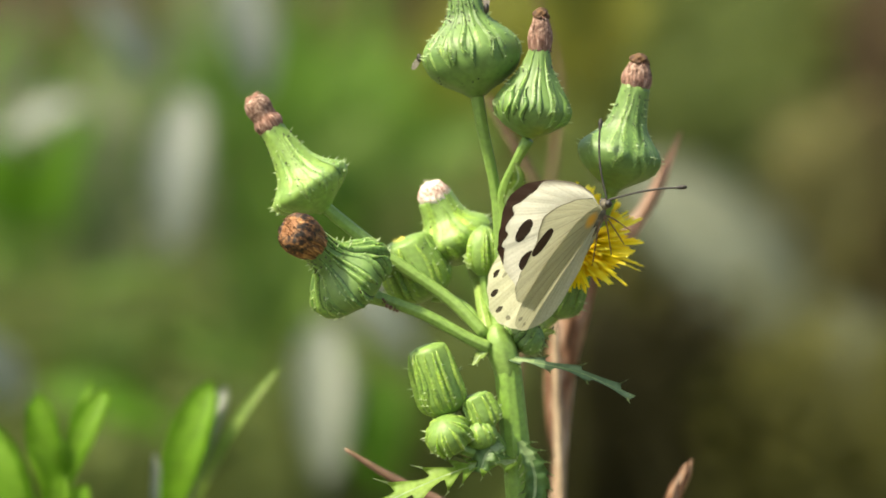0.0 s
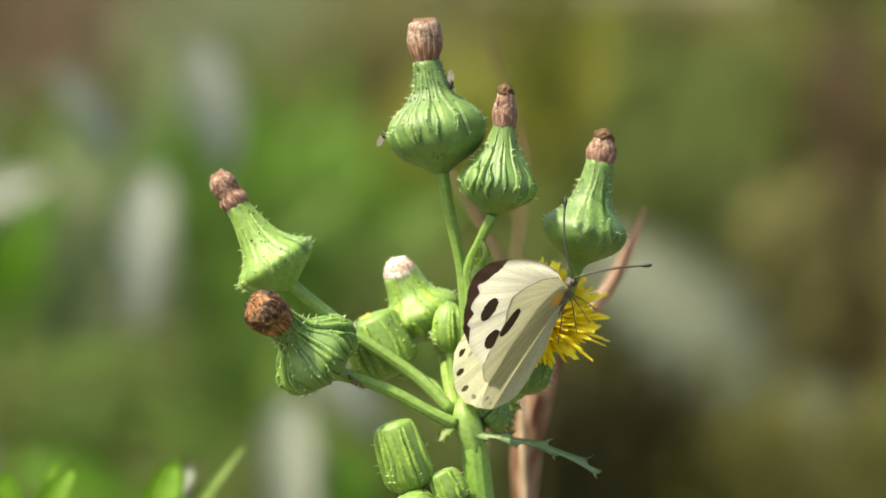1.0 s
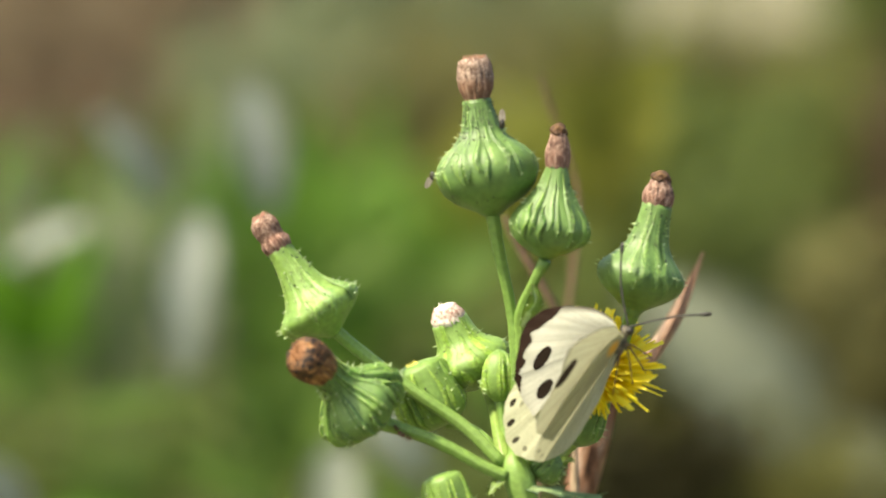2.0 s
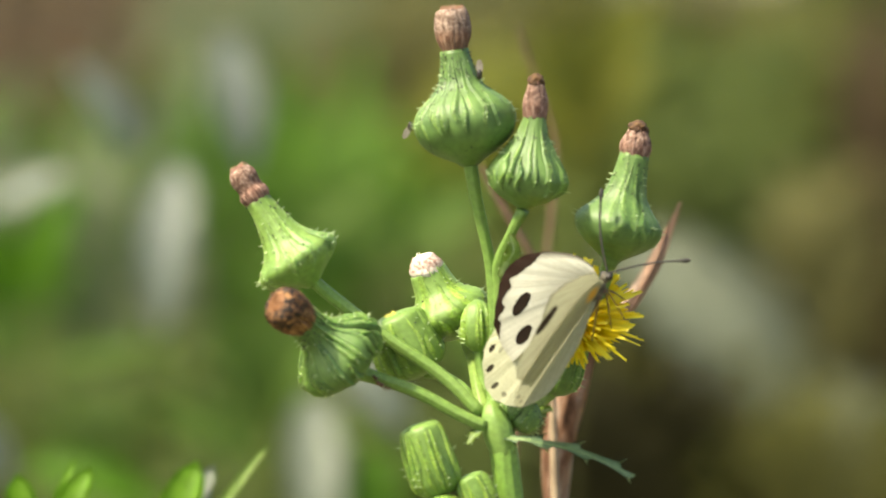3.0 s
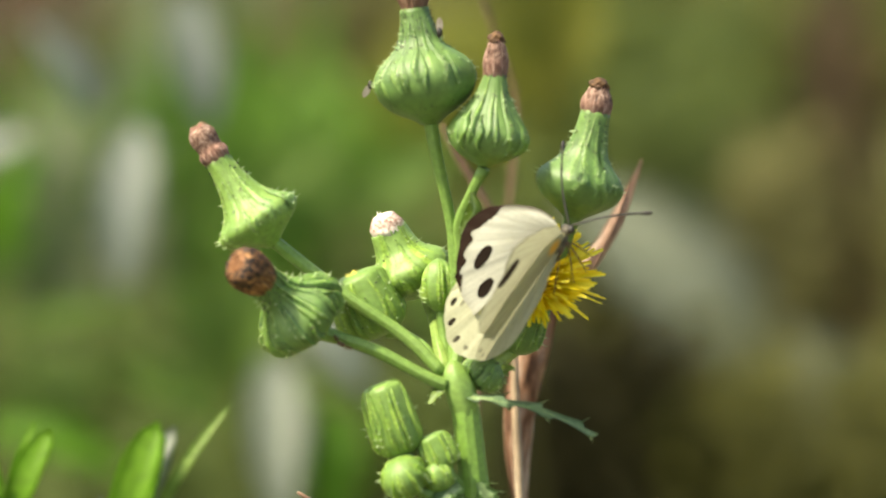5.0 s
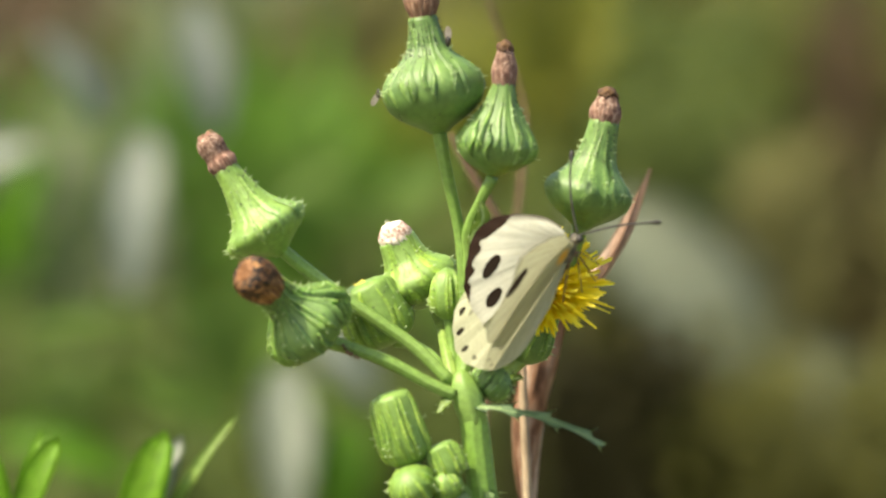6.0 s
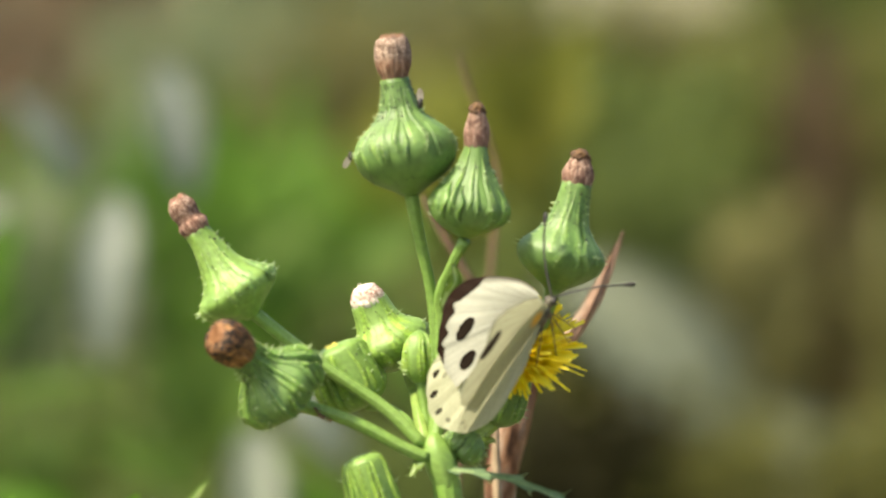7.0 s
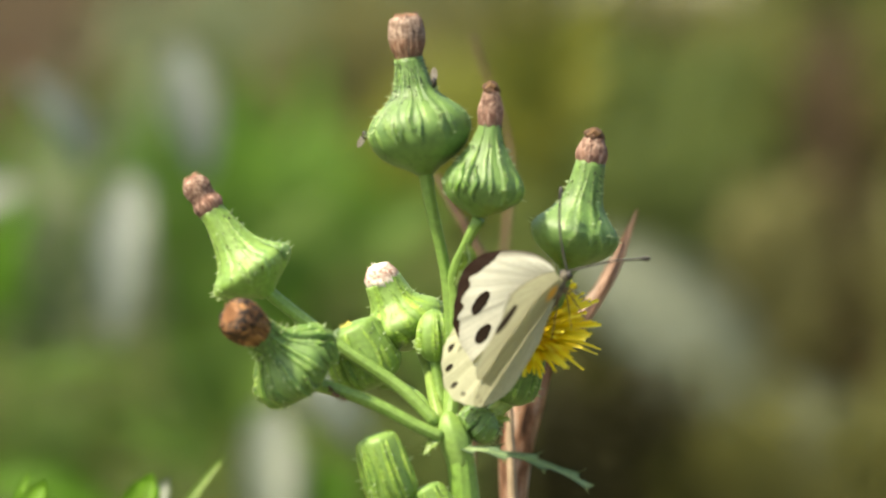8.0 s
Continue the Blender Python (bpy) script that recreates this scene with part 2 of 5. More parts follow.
def petal_skin():
    m, n, l, p = nodes_of("petal_yellow")
    info = n.new("ShaderNodeObjectInfo")
    c = ramp(n, l, info.outputs["Random"], ((0.0, (0.85, 0.62, 0.012)), (0.5, (0.90, 0.76, 0.025)), (1.0, (0.92, 0.84, 0.08))))
    g = noise_of(n, l, 700.0)
    c = mix(n, l, 0.2, c, ramp(n, l, g, ((0.3, (0.3, 0.3, 0.3)), (0.7, (0.7, 0.7, 0.7)))), "OVERLAY")
    l.new(c, p.inputs["Base Color"])
    p.inputs["Roughness"].default_value = 0.5
    translucent(m, n, l, p, c, 0.45)
    return m


PETAL = petal_skin()
FLORET = plant_skin("floret_yellow", (0.80, 0.56, 0.012), (0.88, 0.70, 0.022), (0.92, 0.82, 0.06), 300, 1500, 0.5, 0.3, spread=0.7)
STYLE = plant_skin("style_yellow", (0.74, 0.48, 0.01), (0.84, 0.62, 0.02), (0.90, 0.76, 0.05), 500, 2000, 0.5, 0.2)


def wing_skin(name, ground, spots=(), tip=(), veins=0.35, blush=None, dusk=0.0, root=0.0):
    """Butterfly wing. The UV map runs along the outline (0 leading edge to 1 inner edge) and outwards (0 root to 1
    margin).
    spots: (x, y, half length, half width, turn in degrees, strength) in the wing's own millimetres. tip: the dark
    margin's depth along the outline.
    blush: centre and radius of an orange patch. dusk: grey dusting and painted shade along the leading edge; root:
    painted shade of the wing's base."""
    m, n, l, p = nodes_of(name)
    tc = n.new("ShaderNodeTexCoord")
    sep, own = n.new("ShaderNodeSeparateXYZ"), n.new("ShaderNodeSeparateXYZ")
    l.new(tc.outputs["UV"], sep.inputs[0])
    l.new(tc.outputs["Object"], own.inputs[0])

    def calc(op, a, b=0.0, c=0.0):
        k = n.new("ShaderNodeMath")
        k.operation = op
        for s, v in zip(k.inputs, (a, b, c)):
            if isinstance(v, (int, float)):
                s.default_value = v
            else:
                l.new(v, s)
        return k.outputs[0]

    u, v = sep.outputs[0], sep.outputs[1]
    wob = calc("SUBTRACT", noise_of(n, l, 900.0, 3.0), 0.5)
    broad = noise_of(n, l, 130.0, 3.0)
    scales = noise_of(n, l, 3200.0, 2.0)
    rays = noise_of(n, l, 1.0, 3.0, "UV", (70.0, 2.0, 1.0))
    c = ramp(n, l, broad, ((0.3, tuple(k * 0.90 for k in ground)), (0.7, ground)))
    c = mix(n, l, 0.6, c, ramp(n, l, rays, ((0.3, (0.38, 0.38, 0.36)), (0.65, (0.56, 0.56, 0.55)))), "OVERLAY")
    c = mix(n, l, 0.3, c, ramp(n, l, scales, ((0.3, (0.36, 0.36, 0.35)), (0.7, (0.62, 0.62, 0.61)))), "OVERLAY")
    vein = calc("ABSOLUTE", calc("SUBTRACT", calc("FRACT", calc("MULTIPLY", u, 9.0)), 0.5))
    line = calc("MULTIPLY", calc("LESS_THAN", calc("MULTIPLY", vein, v), 0.022), calc("GREATER_THAN", v, 0.25))
    c = mix(n, l, calc("MULTIPLY", line, veins), c, tuple(k * 0.55 for k in ground))
    if dusk:
        near = calc("SUBTRACT", calc("MULTIPLY_ADD", wob, 0.03, dusk), calc("MULTIPLY", u, dusk * 0.9))
        c = mix(n, l, calc("MULTIPLY", calc("MINIMUM", calc("MAXIMUM", calc("DIVIDE", calc("SUBTRACT", near, calc("SUBTRACT", 1.0, v)), dusk * 0.7), 0.0), 1.0), 0.92), c, (0.06, 0.05, 0.036))
    # grey mixed in towards the base, as the shade beside the body
    if root:
        base = calc("MAXIMUM", calc("MULTIPLY_ADD", v, -1.5, 1.0), 0.0)
        c = mix(n, l, calc("MULTIPLY", base, root), c, (0.16, 0.16, 0.12))
    dark = (0.014, 0.008, 0.005)
    if tip:
        r = n.new("ShaderNodeValToRGB")
        r.color_ramp.interpolation = "B_SPLINE"
        while len(r.color_ramp.elements) < len(tip):
            r.color_ramp.elements.new(0.5)
        for e, (q, d) in zip(r.color_ramp.elements, tip):
            e.position, e.color = q, (d, d, d, 1)
        l.new(u, r.inputs[0])
        depth = calc("MULTIPLY_ADD", wob, 0.05, r.outputs[0])
        f = calc("MULTIPLY", calc("GREATER_THAN", depth, calc("SUBTRACT", 1.0, v)), calc("GREATER_THAN", r.outputs[0], 0.012))
        c = mix(n, l, calc("MULTIPLY", f, 0.99), c, (0.022, 0.011, 0.007))
    if blush:
        x, y, rad = blush
        d = calc("ADD", calc("POWER", calc("MULTIPLY_ADD", own.outputs[0], 1000.0, -x), 2.0), calc("POWER", calc("MULTIPLY_ADD", own.outputs[1], 1000.0, -y), 2.0))
        c = mix(n, l, calc("MULTIPLY", calc("MAXIMUM", calc("SUBTRACT", 1.0, calc("DIVIDE", d, rad * rad)), 0.0), 0.85), c, (0.70, 0.36, 0.03))
    for x, y, a, b, turn, strength in spots:
        cs, sn = math.cos(radians(turn)), math.sin(radians(turn))
        dx = calc("ADD", calc("MULTIPLY_ADD", own.outputs[0], 1000.0, -x), calc("MULTIPLY", wob, 0.7))
        dy = calc("ADD", calc("MULTIPLY_ADD", own.outputs[1], 1000.0, -y), calc("MULTIPLY", wob, 0.7))
        along = calc("DIVIDE", calc("ADD", calc("MULTIPLY", dx, cs), calc("MULTIPLY", dy, sn)), a)
        across = calc("DIVIDE", calc("SUBTRACT", calc("MULTIPLY", dy, cs), calc("MULTIPLY", dx, sn)), b)
        d = calc("ADD", calc("MULTIPLY", along, along), calc("MULTIPLY", across, across))
        c = mix(n, l, calc("MULTIPLY", calc("LESS_THAN", d, 1.0), strength), c, dark)
    l.new(c, p.inputs["Base Color"])
    p.inputs["Roughness"].default_value = 0.6
    p.inputs["Specular IOR Level"].default_value = 0.05
    bump(n, l, p, rays, 0.35, 0.00015)
    translucent(m, n, l, p, c, 0.35)
    return m


WING_UPPER = wing_skin("wing_upper", (0.50, 0.50, 0.43), ((11.6, 5.7, 2.15, 0.9, 66, 0.99), (10.3, 10.3, 1.8, 0.9, 65, 0.99)),
                       ((0.26, 0.0), (0.32, 0.12), (0.38, 0.21), (0.46, 0.20), (0.515, 0.16), (0.56, 0.07), (0.61, 0.17), (0.66, 0.02), (0.715, 0.14), (0.765, 0.0), (0.82, 0.11), (0.87, 0.0)), 0.3, None, 0.34, 0.9)
WING_HIND = wing_skin("wing_hind", (0.49, 0.49, 0.35), ((15.1, 13.2, 0.8, 0.42, 62, 0.97), (14.7, 16.3, 0.8, 0.42, 60, 0.97), (13.4, 18.7, 0.6, 0.4, 55, 0.9), (11.6, 19.7, 0.5, 0.4, 20, 0.6), (13.4, 12.8, 0.9, 0.25, 65, 0.5)), (), 0.3)
WING_UNDER = wing_skin("wing_under", (0.40, 0.395, 0.27), ((9.6, 10.2, 2.7, 1.6, 6, 0.99),), (), 0.7, None, 0.10)
WING_UNDER_HIND = wing_skin("wing_under_hind", (0.42, 0.415, 0.285), ((21.6, 2.6, 0.5, 0.4, 60, 0.5), (21.9, 0.6, 0.5, 0.4, 60, 0.4)), (), 0.85, (2.4, 1.7, 1.8), 0.0, 0.45)


# ---------------------------------------------------------------- building tools
# Site axes: millimetres from a point 0.6 m above the ground; x across, y away from the viewer, z up, all sunk by 8 degrees.
SITE = Matrix.Translation((0, 0, 0.6)) @ Matrix.Rotation(radians(-8), 4, "X")


def at(x, y, z):
    return SITE @ (Vector((x, y, z)) * 0.001)


def spline(points, count):
    """A smooth line through points (Catmull-Rom), count samples."""
    pts = [np.array(p, float) for p in points]
    pts = [2 * pts[0] - pts[1]] + pts + [2 * pts[-1] - pts[-2]]
    out = []
    for i in range(count):
        s = i / (count - 1) * (len(pts) - 3)
        k = min(int(s), len(pts) - 4)
        t = s - k
        a, b, c, d = pts[k:k + 4]
        out.append(0.5 * (2 * b + (c - a) * t + (2 * a - 5 * b + 4 * c - d) * t * t + (3 * b - a - 3 * c + d) * t ** 3))
    return out


def ease(xs, ys, x):
    """Smooth values between knots."""
    k = int(np.clip(np.searchsorted(xs, x) - 1, 0, len(xs) - 2))
    t = (x - xs[k]) / (xs[k + 1] - xs[k])
    def slope(i):
        if i == 0 or i == len(xs) - 1:
            j = min(max(i, 1), len(xs) - 1)
            return (ys[j] - ys[j - 1]) / (xs[j] - xs[j - 1])
        return (ys[i + 1] - ys[i - 1]) / (xs[i + 1] - xs[i - 1])
    h = xs[k + 1] - xs[k]
    m0, m1 = slope(k) * h, slope(k + 1) * h
    return (2 * t**3 - 3 * t * t + 1) * ys[k] + (t**3 - 2 * t * t + t) * m0 + (3 * t * t - 2 * t**3) * ys[k + 1] + (t**3 - t * t) * m1


def thing(name, base, label, category, group="", kind=""):
    ob = new(name)
    ob.location = base
    ob.empty_display_size = 0.01
    return tagged(ob, label, category, group, kind)


def finish(name, bm, materials):
    me = bpy.data.meshes.new(name)
    bm.normal_update()
    bm.to_mesh(me)
    bm.free()
    me.shade_smooth()
    for m in materials if isinstance(materials, (list, tuple)) else (materials,):
        me.materials.append(m)
    return me


def part(name, bm, materials, parent, label=""):
    """Links a bmesh in site places as one mesh under a thing or a part of it."""
    root = parent
    while root.parent:
        root = root.parent
    me = finish(name, bm, materials)
    me.transform(Matrix.Translation(-root.location))
    ob = new(name, me)
    ob.parent = parent
    return tagged(ob, label)


def tube(bm, points, radii, sides=10, ridges=0, depth=0.0, mat=0, cap=True):
    """A swept round stem through world points; ridges run along it."""
    rings, up = [], Vector((0.31, 0.9, 0.2)).normalized()
    for i, p in enumerate(points):
        d = (points[min(i + 1, len(points) - 1)] - points[max(i - 1, 0)]).normalized()
        a = (up - d * up.dot(d)).normalized()
        b = d.cross(a)
        up = a
        ring = []
        for k in range(sides):
            w = 2 * math.pi * k / sides
            r = radii[i] * (1 + depth * math.cos(ridges * w))
            ring.append(bm.verts.new(p + a * (r * math.cos(w)) + b * (r * math.sin(w))))
        rings.append(ring)
    for r0, r1 in zip(rings, rings[1:]):
        for k in range(sides):
            f = bm.faces.new((r0[k], r0[(k + 1) % sides], r1[(k + 1) % sides], r1[k]))
            f.material_index = mat
    if cap:
        for ring in (rings[0][::-1], rings[-1]):
            bm.faces.new(ring).material_index = mat
    return rings


def stem_line(points, radii, count=14):
    line = [at(*p) for p in spline(points, count)]
    return line, [ease(list(np.linspace(0, 1, len(radii))), radii, i / (count - 1)) * 0.001 for i in range(count)]


def axis_frame(base, tip):
    """A frame whose z runs from base to tip."""
    z = (tip - base).normalized()
    x = Vector((0.9, 0.3, 0.1))
    x = (x - z * x.dot(z)).normalized()
    m = Matrix((x, z.cross(x), z)).transposed().to_4x4()
    m.translation = base
    return m


def turned(bm, m, xs, rs, length, rings=26, sides=40, shape=None, mat=0):
    """A turned body along a frame's z; shape(angle, s) scales the radius."""
    uv = bm.loops.layers.uv.verify()
    grid = []
    for i in range(rings):
        s = i / (rings - 1)
        r = max(ease(xs, rs, s), 1e-5)
        row = []
        for k in range(sides):
            w = 2 * math.pi * k / sides
            q = r * (shape(w, s) if shape else 1.0)
            row.append(bm.verts.new(m @ Vector((q * math.cos(w), q * math.sin(w), s * length))))
        grid.append(row)
    for i in range(rings - 1):
        for k in range(sides):
            f = bm.faces.new((grid[i][k], grid[i][(k + 1) % sides], grid[i + 1][(k + 1) % sides], grid[i + 1][k]))
            f.material_index = mat
            for loop, (du, dv) in zip(f.loops, ((0, 0), (1, 0), (1, 1), (0, 1))):
                loop[uv].uv = ((k + du) / sides, (i + dv) / (rings - 1))
    bm.faces.new(grid[0][::-1]).material_index = mat
    bm.faces.new(grid[-1]).material_index = mat


def spike(bm, foot, tip, radius, mat):
    d = (tip - foot).normalized()
    a = d.orthogonal().normalized() * radius
    b = d.cross(a)
    top = bm.verts.new(tip)
    ring = [bm.verts.new(foot + a * math.cos(w) + b * math.sin(w)) for w in (0, 2.094, 4.189)]
    for k in range(3):
        bm.faces.new((ring[k], ring[(k + 1) % 3], top)).material_index = mat


# ---------------------------------------------------------------- the sow thistle
FRUIT = ([0, 0.045, 0.09, 0.20, 0.34, 0.45, 0.56, 0.65, 0.74, 0.88, 1.0], [0.16, 0.33, 0.56, 0.91, 1.0, 0.92, 0.70, 0.50, 0.42, 0.385, 0.40])
ONION = ([0, 0.05, 0.11, 0.18, 0.25, 0.33, 0.41, 0.50, 0.57, 0.63, 0.69, 0.76, 0.83, 0.90, 1.0], [0.17, 0.32, 0.59, 0.80, 0.93, 0.99, 1.0, 0.91, 0.76, 0.59, 0.46, 0.38, 0.35, 0.31, 0.28])
CONE = ([0, 0.05, 0.10, 0.16, 0.25, 0.35, 0.48, 0.61, 0.72, 0.80, 1.0], [0.15, 0.38, 0.62, 0.82, 0.96, 1.0, 0.86, 0.66, 0.50, 0.40, 0.27])
PEAR = ([0, 0.06, 0.12, 0.20, 0.28, 0.38, 0.46, 0.53, 0.60, 0.66, 0.82, 1.0], [0.14, 0.22, 0.45, 0.76, 0.94, 1.0, 0.88, 0.70, 0.56, 0.48, 0.39, 0.34])
BELL = ([0, 0.04, 0.10, 0.17, 0.24, 0.33, 0.42, 0.52, 0.64, 0.76, 0.88, 1.0], [0.17, 0.26, 0.52, 0.82, 0.98, 1.0, 0.74, 0.56, 0.45, 0.38, 0.33, 0.30])
JAR = ([0, 0.08, 0.20, 0.35, 0.48, 0.58, 0.68, 0.80, 1.0], [0.2, 0.5, 0.85, 1.0, 0.92, 0.70, 0.55, 0.48, 0.42])
BUD = ([0, 0.06, 0.18, 0.35, 0.55, 0.75, 0.9, 0.97, 1.0], [0.30, 0.70, 0.95, 1.0, 0.97, 0.90, 0.84, 0.74, 0.45])
ROUND_BUD = ([0, 0.08, 0.22, 0.45, 0.68, 0.86, 0.96, 1.0], [0.25, 0.62, 0.90, 1.0, 0.92, 0.68, 0.36, 0.10])


def bract(rng, m, xs, rs, length, w0, s0, s1, half, height, spines, parent, skin, plump=0.35, sway=1.0):
    """One green bract that hugs the head, keeled, with pale bristles."""
    bm = bmesh.new()
    rows, steps, top = [], 11, max(rs)
    lean, kink = rng.uniform(-0.2, 0.2) * sway, rng.uniform(-0.07, 0.07) * sway
    half *= rng.uniform(0.75, 1.12)
    height *= rng.uniform(0.45, 1.4)
    for i in range(steps):
        t = i / (steps - 1)
        s = s0 + (s1 - s0) * t
        r = ease(xs, rs, min(s, 1.0))
        wide = half * (math.sin(math.pi * min(1.0, 0.16 + t * 1.1) ** 0.8) if t < 0.5 else 1.0 - 0.55 * (t - 0.5) * 2) * min(1.0, 0.35 + t * 4) * min(1.0, 0.12 + (1 - t) * 5)
        w = w0 + lean * math.sin(t * 3.0) + kink * math.sin(t * 9.0)
        row = []
        for k, lift in ((-1, -0.25), (-0.42, plump), (0, 1.0), (0.42, plump), (1, -0.25)):
            q = r + height * min(1.0, (r / top) ** 1.2 + 0.12) * lift * min(1.0, 0.2 + t * 5) * min(1.0, 0.35 + (1 - t) * 3)
            a = w + k * wide
            row.append(bm.verts.new(m @ Vector((q * math.cos(a), q * math.sin(a), s * length))))
        rows.append(row)
    uv = bm.loops.layers.uv.verify()
    for i, (r0, r1) in enumerate(zip(rows, rows[1:])):
        for k in range(4):
            f = bm.faces.new((r0[k], r0[k + 1], r1[k + 1], r1[k]))
            for loop, (du, dv) in zip(f.loops, ((0, 0), (1, 0), (1, 1), (0, 1))):
                loop[uv].uv = ((k + du) / 4, (i + dv) / (steps - 1))
    for _ in range(spines):
        i = rng.randint(1, steps - 3)
        foot = rows[i][2].co.copy()
        out = (foot - (m @ Vector((0, 0, (s0 + (s1 - s0) * i / (steps - 1)) * length)))).normalized()
        along = (m.to_3x3() @ Vector((0, 0, 1))).normalized()
        spike(bm, foot - out * 0.0001, foot + (out + along * rng.uniform(-0.2, 0.6)) * rng.uniform(0.0004, 0.001), 0.00016, 1)
    return part("bract", bm, (skin, PALE_SPINE), parent)


def flower_head(plant, name, base, tip, radius, shape, bracts=14, seed=1, skin=None, keel=0.5, label="", dirt=0, plump=0.3):
    """A closed head: a smooth body under two ranks of keeled bracts. Returns the body and its frame."""
    rng = random.Random(seed)
    b, t = at(*base), at(*tip)
    m, length = axis_frame(b, t), (t - b).length
    xs, rel = shape
    rs = [k * radius * 0.001 for k in rel]
    fruit = shape not in (BUD, ROUND_BUD)
    lump = [rng.uniform(0, 6.28) for _ in range(3)]
    bm = bmesh.new()
    turned(bm, m, xs, rs, length, 28, 48, lambda w, s: 1 + 0.03 * math.sin(2 * w + lump[0]) + 0.025 * math.sin(5 * w + lump[1]) * math.sin(6 * s + lump[2]) + 0.02 * math.sin(9 * w + lump[2] + 7 * s))
    body = part(name, bm, skin[0], plant, label)
    for i in range(bracts):
        w = 2 * math.pi * (i + rng.uniform(-0.36, 0.36)) / bracts
        s0 = (0.30 if shape in (ONION, PEAR) else 0.19 if fruit else 0.09) + rng.uniform(-0.06, 0.12 if fruit else 0.0)
        bract(rng, m, xs, rs, length, w, s0, rng.uniform(0.84 if fruit else 0.94, 1.04), math.pi / bracts * (0.94 if fruit else 0.88), keel * 0.001, rng.randint(1, 5), body, skin[1], plump, 0.8 if fruit else 0.6)
    for i in range(bracts // 2 if fruit else bracts // 4):
        w = 2 * math.pi * (i + 0.5 + rng.uniform(-0.3, 0.3)) / (bracts // 2)
        s0 = rng.uniform(0.07, 0.16) + (0.14 if shape in (ONION, PEAR) else 0)
        bract(rng, m, xs, [r + 0.00012 for r in rs], length, w, s0, s0 + rng.uniform(0.28, 0.45), math.pi / bracts * 0.7, keel * 0.001, rng.randint(1, 2), body, skin[1], plump, 1.0 if fruit else 0.6)
    if dirt:
        bm = bmesh.new()
        for _ in range(dirt):
            s, w = rng.uniform(0.62, 1.0) if rng.random() < 0.85 else rng.uniform(0.08, 0.3), rng.uniform(0, 6.283)
            r = ease(xs, rs, min(s, 1.0)) + 0.00022
            size = rng.uniform(0.00007, 0.00017)
            bmesh.ops.create_icosphere(bm, subdivisions=1, radius=size, matrix=Matrix.Translation(m @ Vector((r * math.cos(w), r * math.sin(w), s * length))))
        tagged(part("dirt_specks", bm, INSECT, body, "tiny black specks"), kind="stuff")
    return body, m, length


def tuft(body, name, start, end, radius, material, profile, nub=None, seed=3, label="", strands=80, stubble=90):
    """The withered florets: a barrel of matted fibres with loose strands."""
    rng = random.Random(seed)
    a, b = at(*start), at(*end)
    m, length = axis_frame(a, b), (b - a).length
    bm = bmesh.new()
    xs, rel = profile
    rs = [k * radius * 0.001 for k in rel]
    turned(bm, m, xs, rs, length, 18, 56, lambda w, s: 1 + 0.05 * math.sin(23 * w) + 0.04 * math.sin(9 * w + 5 * s) + 0.03 * math.sin(37 * w + 9 * s) + 0.05 * math.sin(14 * s + 2 * w) * s)
    uv = bm.loops.layers.uv.verify()
    for i in range(strands):
        w, w1 = rng.uniform(0, 6.283), rng.uniform(-0.25, 0.25)
        s0, s1 = rng.uniform(0, 0.5), rng.uniform(0.7, 1.12)
        fat = rng.uniform(0.02, 0.05) * radius * 0.001
        rows = []
        for k in range(6):
            s = s0 + (s1 - s0) * k / 5
            r = ease(xs, rs, min(s, 1.0)) * rng.uniform(1.0, 1.06) + 0.00003
            ang = w + w1 * k / 5
            c = Vector((r * math.cos(ang), r * math.sin(ang), s * length))
            side = Vector((-math.sin(ang), math.cos(ang), 0)) * fat * (1 if k < 5 else 0.3)
            out = Vector((math.cos(ang), math.sin(ang), 0)) * fat * 0.8
            rows.append([bm.verts.new(m @ q) for q in (c - side, c + out, c + side)])
        u0 = rng.random()
        for j, (r0, r1) in enumerate(zip(rows, rows[1:])):
            for k in range(2):
                f = bm.faces.new((r0[k], r0[k + 1], r1[k + 1], r1[k]))
                for loop in f.loops:
                    loop[uv].uv = (u0 * 7, s0 + (s1 - s0) * (j + 0.5) / 5)
    r_end = rs[-1]
    for i in range(stubble):
        q, w = r_end * math.sqrt(rng.random()), rng.uniform(0, 6.283)
        foot = Vector((q * math.cos(w), q * math.sin(w), length * 0.985))
        tip = foot + Vector((rng.uniform(-0.3, 0.3), rng.uniform(-0.3, 0.3), rng.uniform(0.5, 1.3))) * 0.0007
        spike(bm, m @ foot, m @ tip, radius * 0.00006, 0)
    ob = part(name, bm, material, body, label)
    if nub:
        bm = bmesh.new()
        n0, n1 = b - (b - a).normalized() * 0.0004, at(*nub[0])
        turned(bm, axis_frame(n0, n1), [0, 0.3, 0.7, 1], [k * nub[1] * 0.001 for k in (0.8, 1.0, 0.85, 0.3)], (n1 - n0).length, 10, 24,
               lambda w, s: 1 + 0.2 * math.sin(3 * w + 9 * s) + 0.16 * math.sin(7 * w - 14 * s))
        part("crumbled_tip", bm, CRUMB, body, "dark crumbled floret tip")
    return ob


SQUAT = ([0, 0.1, 0.28, 0.45, 0.7, 0.88, 0.96, 1.0], [0.70, 0.76, 0.96, 1.03, 1.05, 1.0, 0.90, 0.70])
BARREL = ([0, 0.12, 0.35, 0.62, 0.85, 0.95, 1.0], [0.80, 0.88, 1.0, 1.04, 0.95, 0.78, 0.5])
WAISTED = ([0, 0.12, 0.3, 0.42, 0.5, 0.7, 0.9, 1.0], [0.88, 1.06, 1.10, 0.84, 0.90, 1.02, 0.92, 0.62])
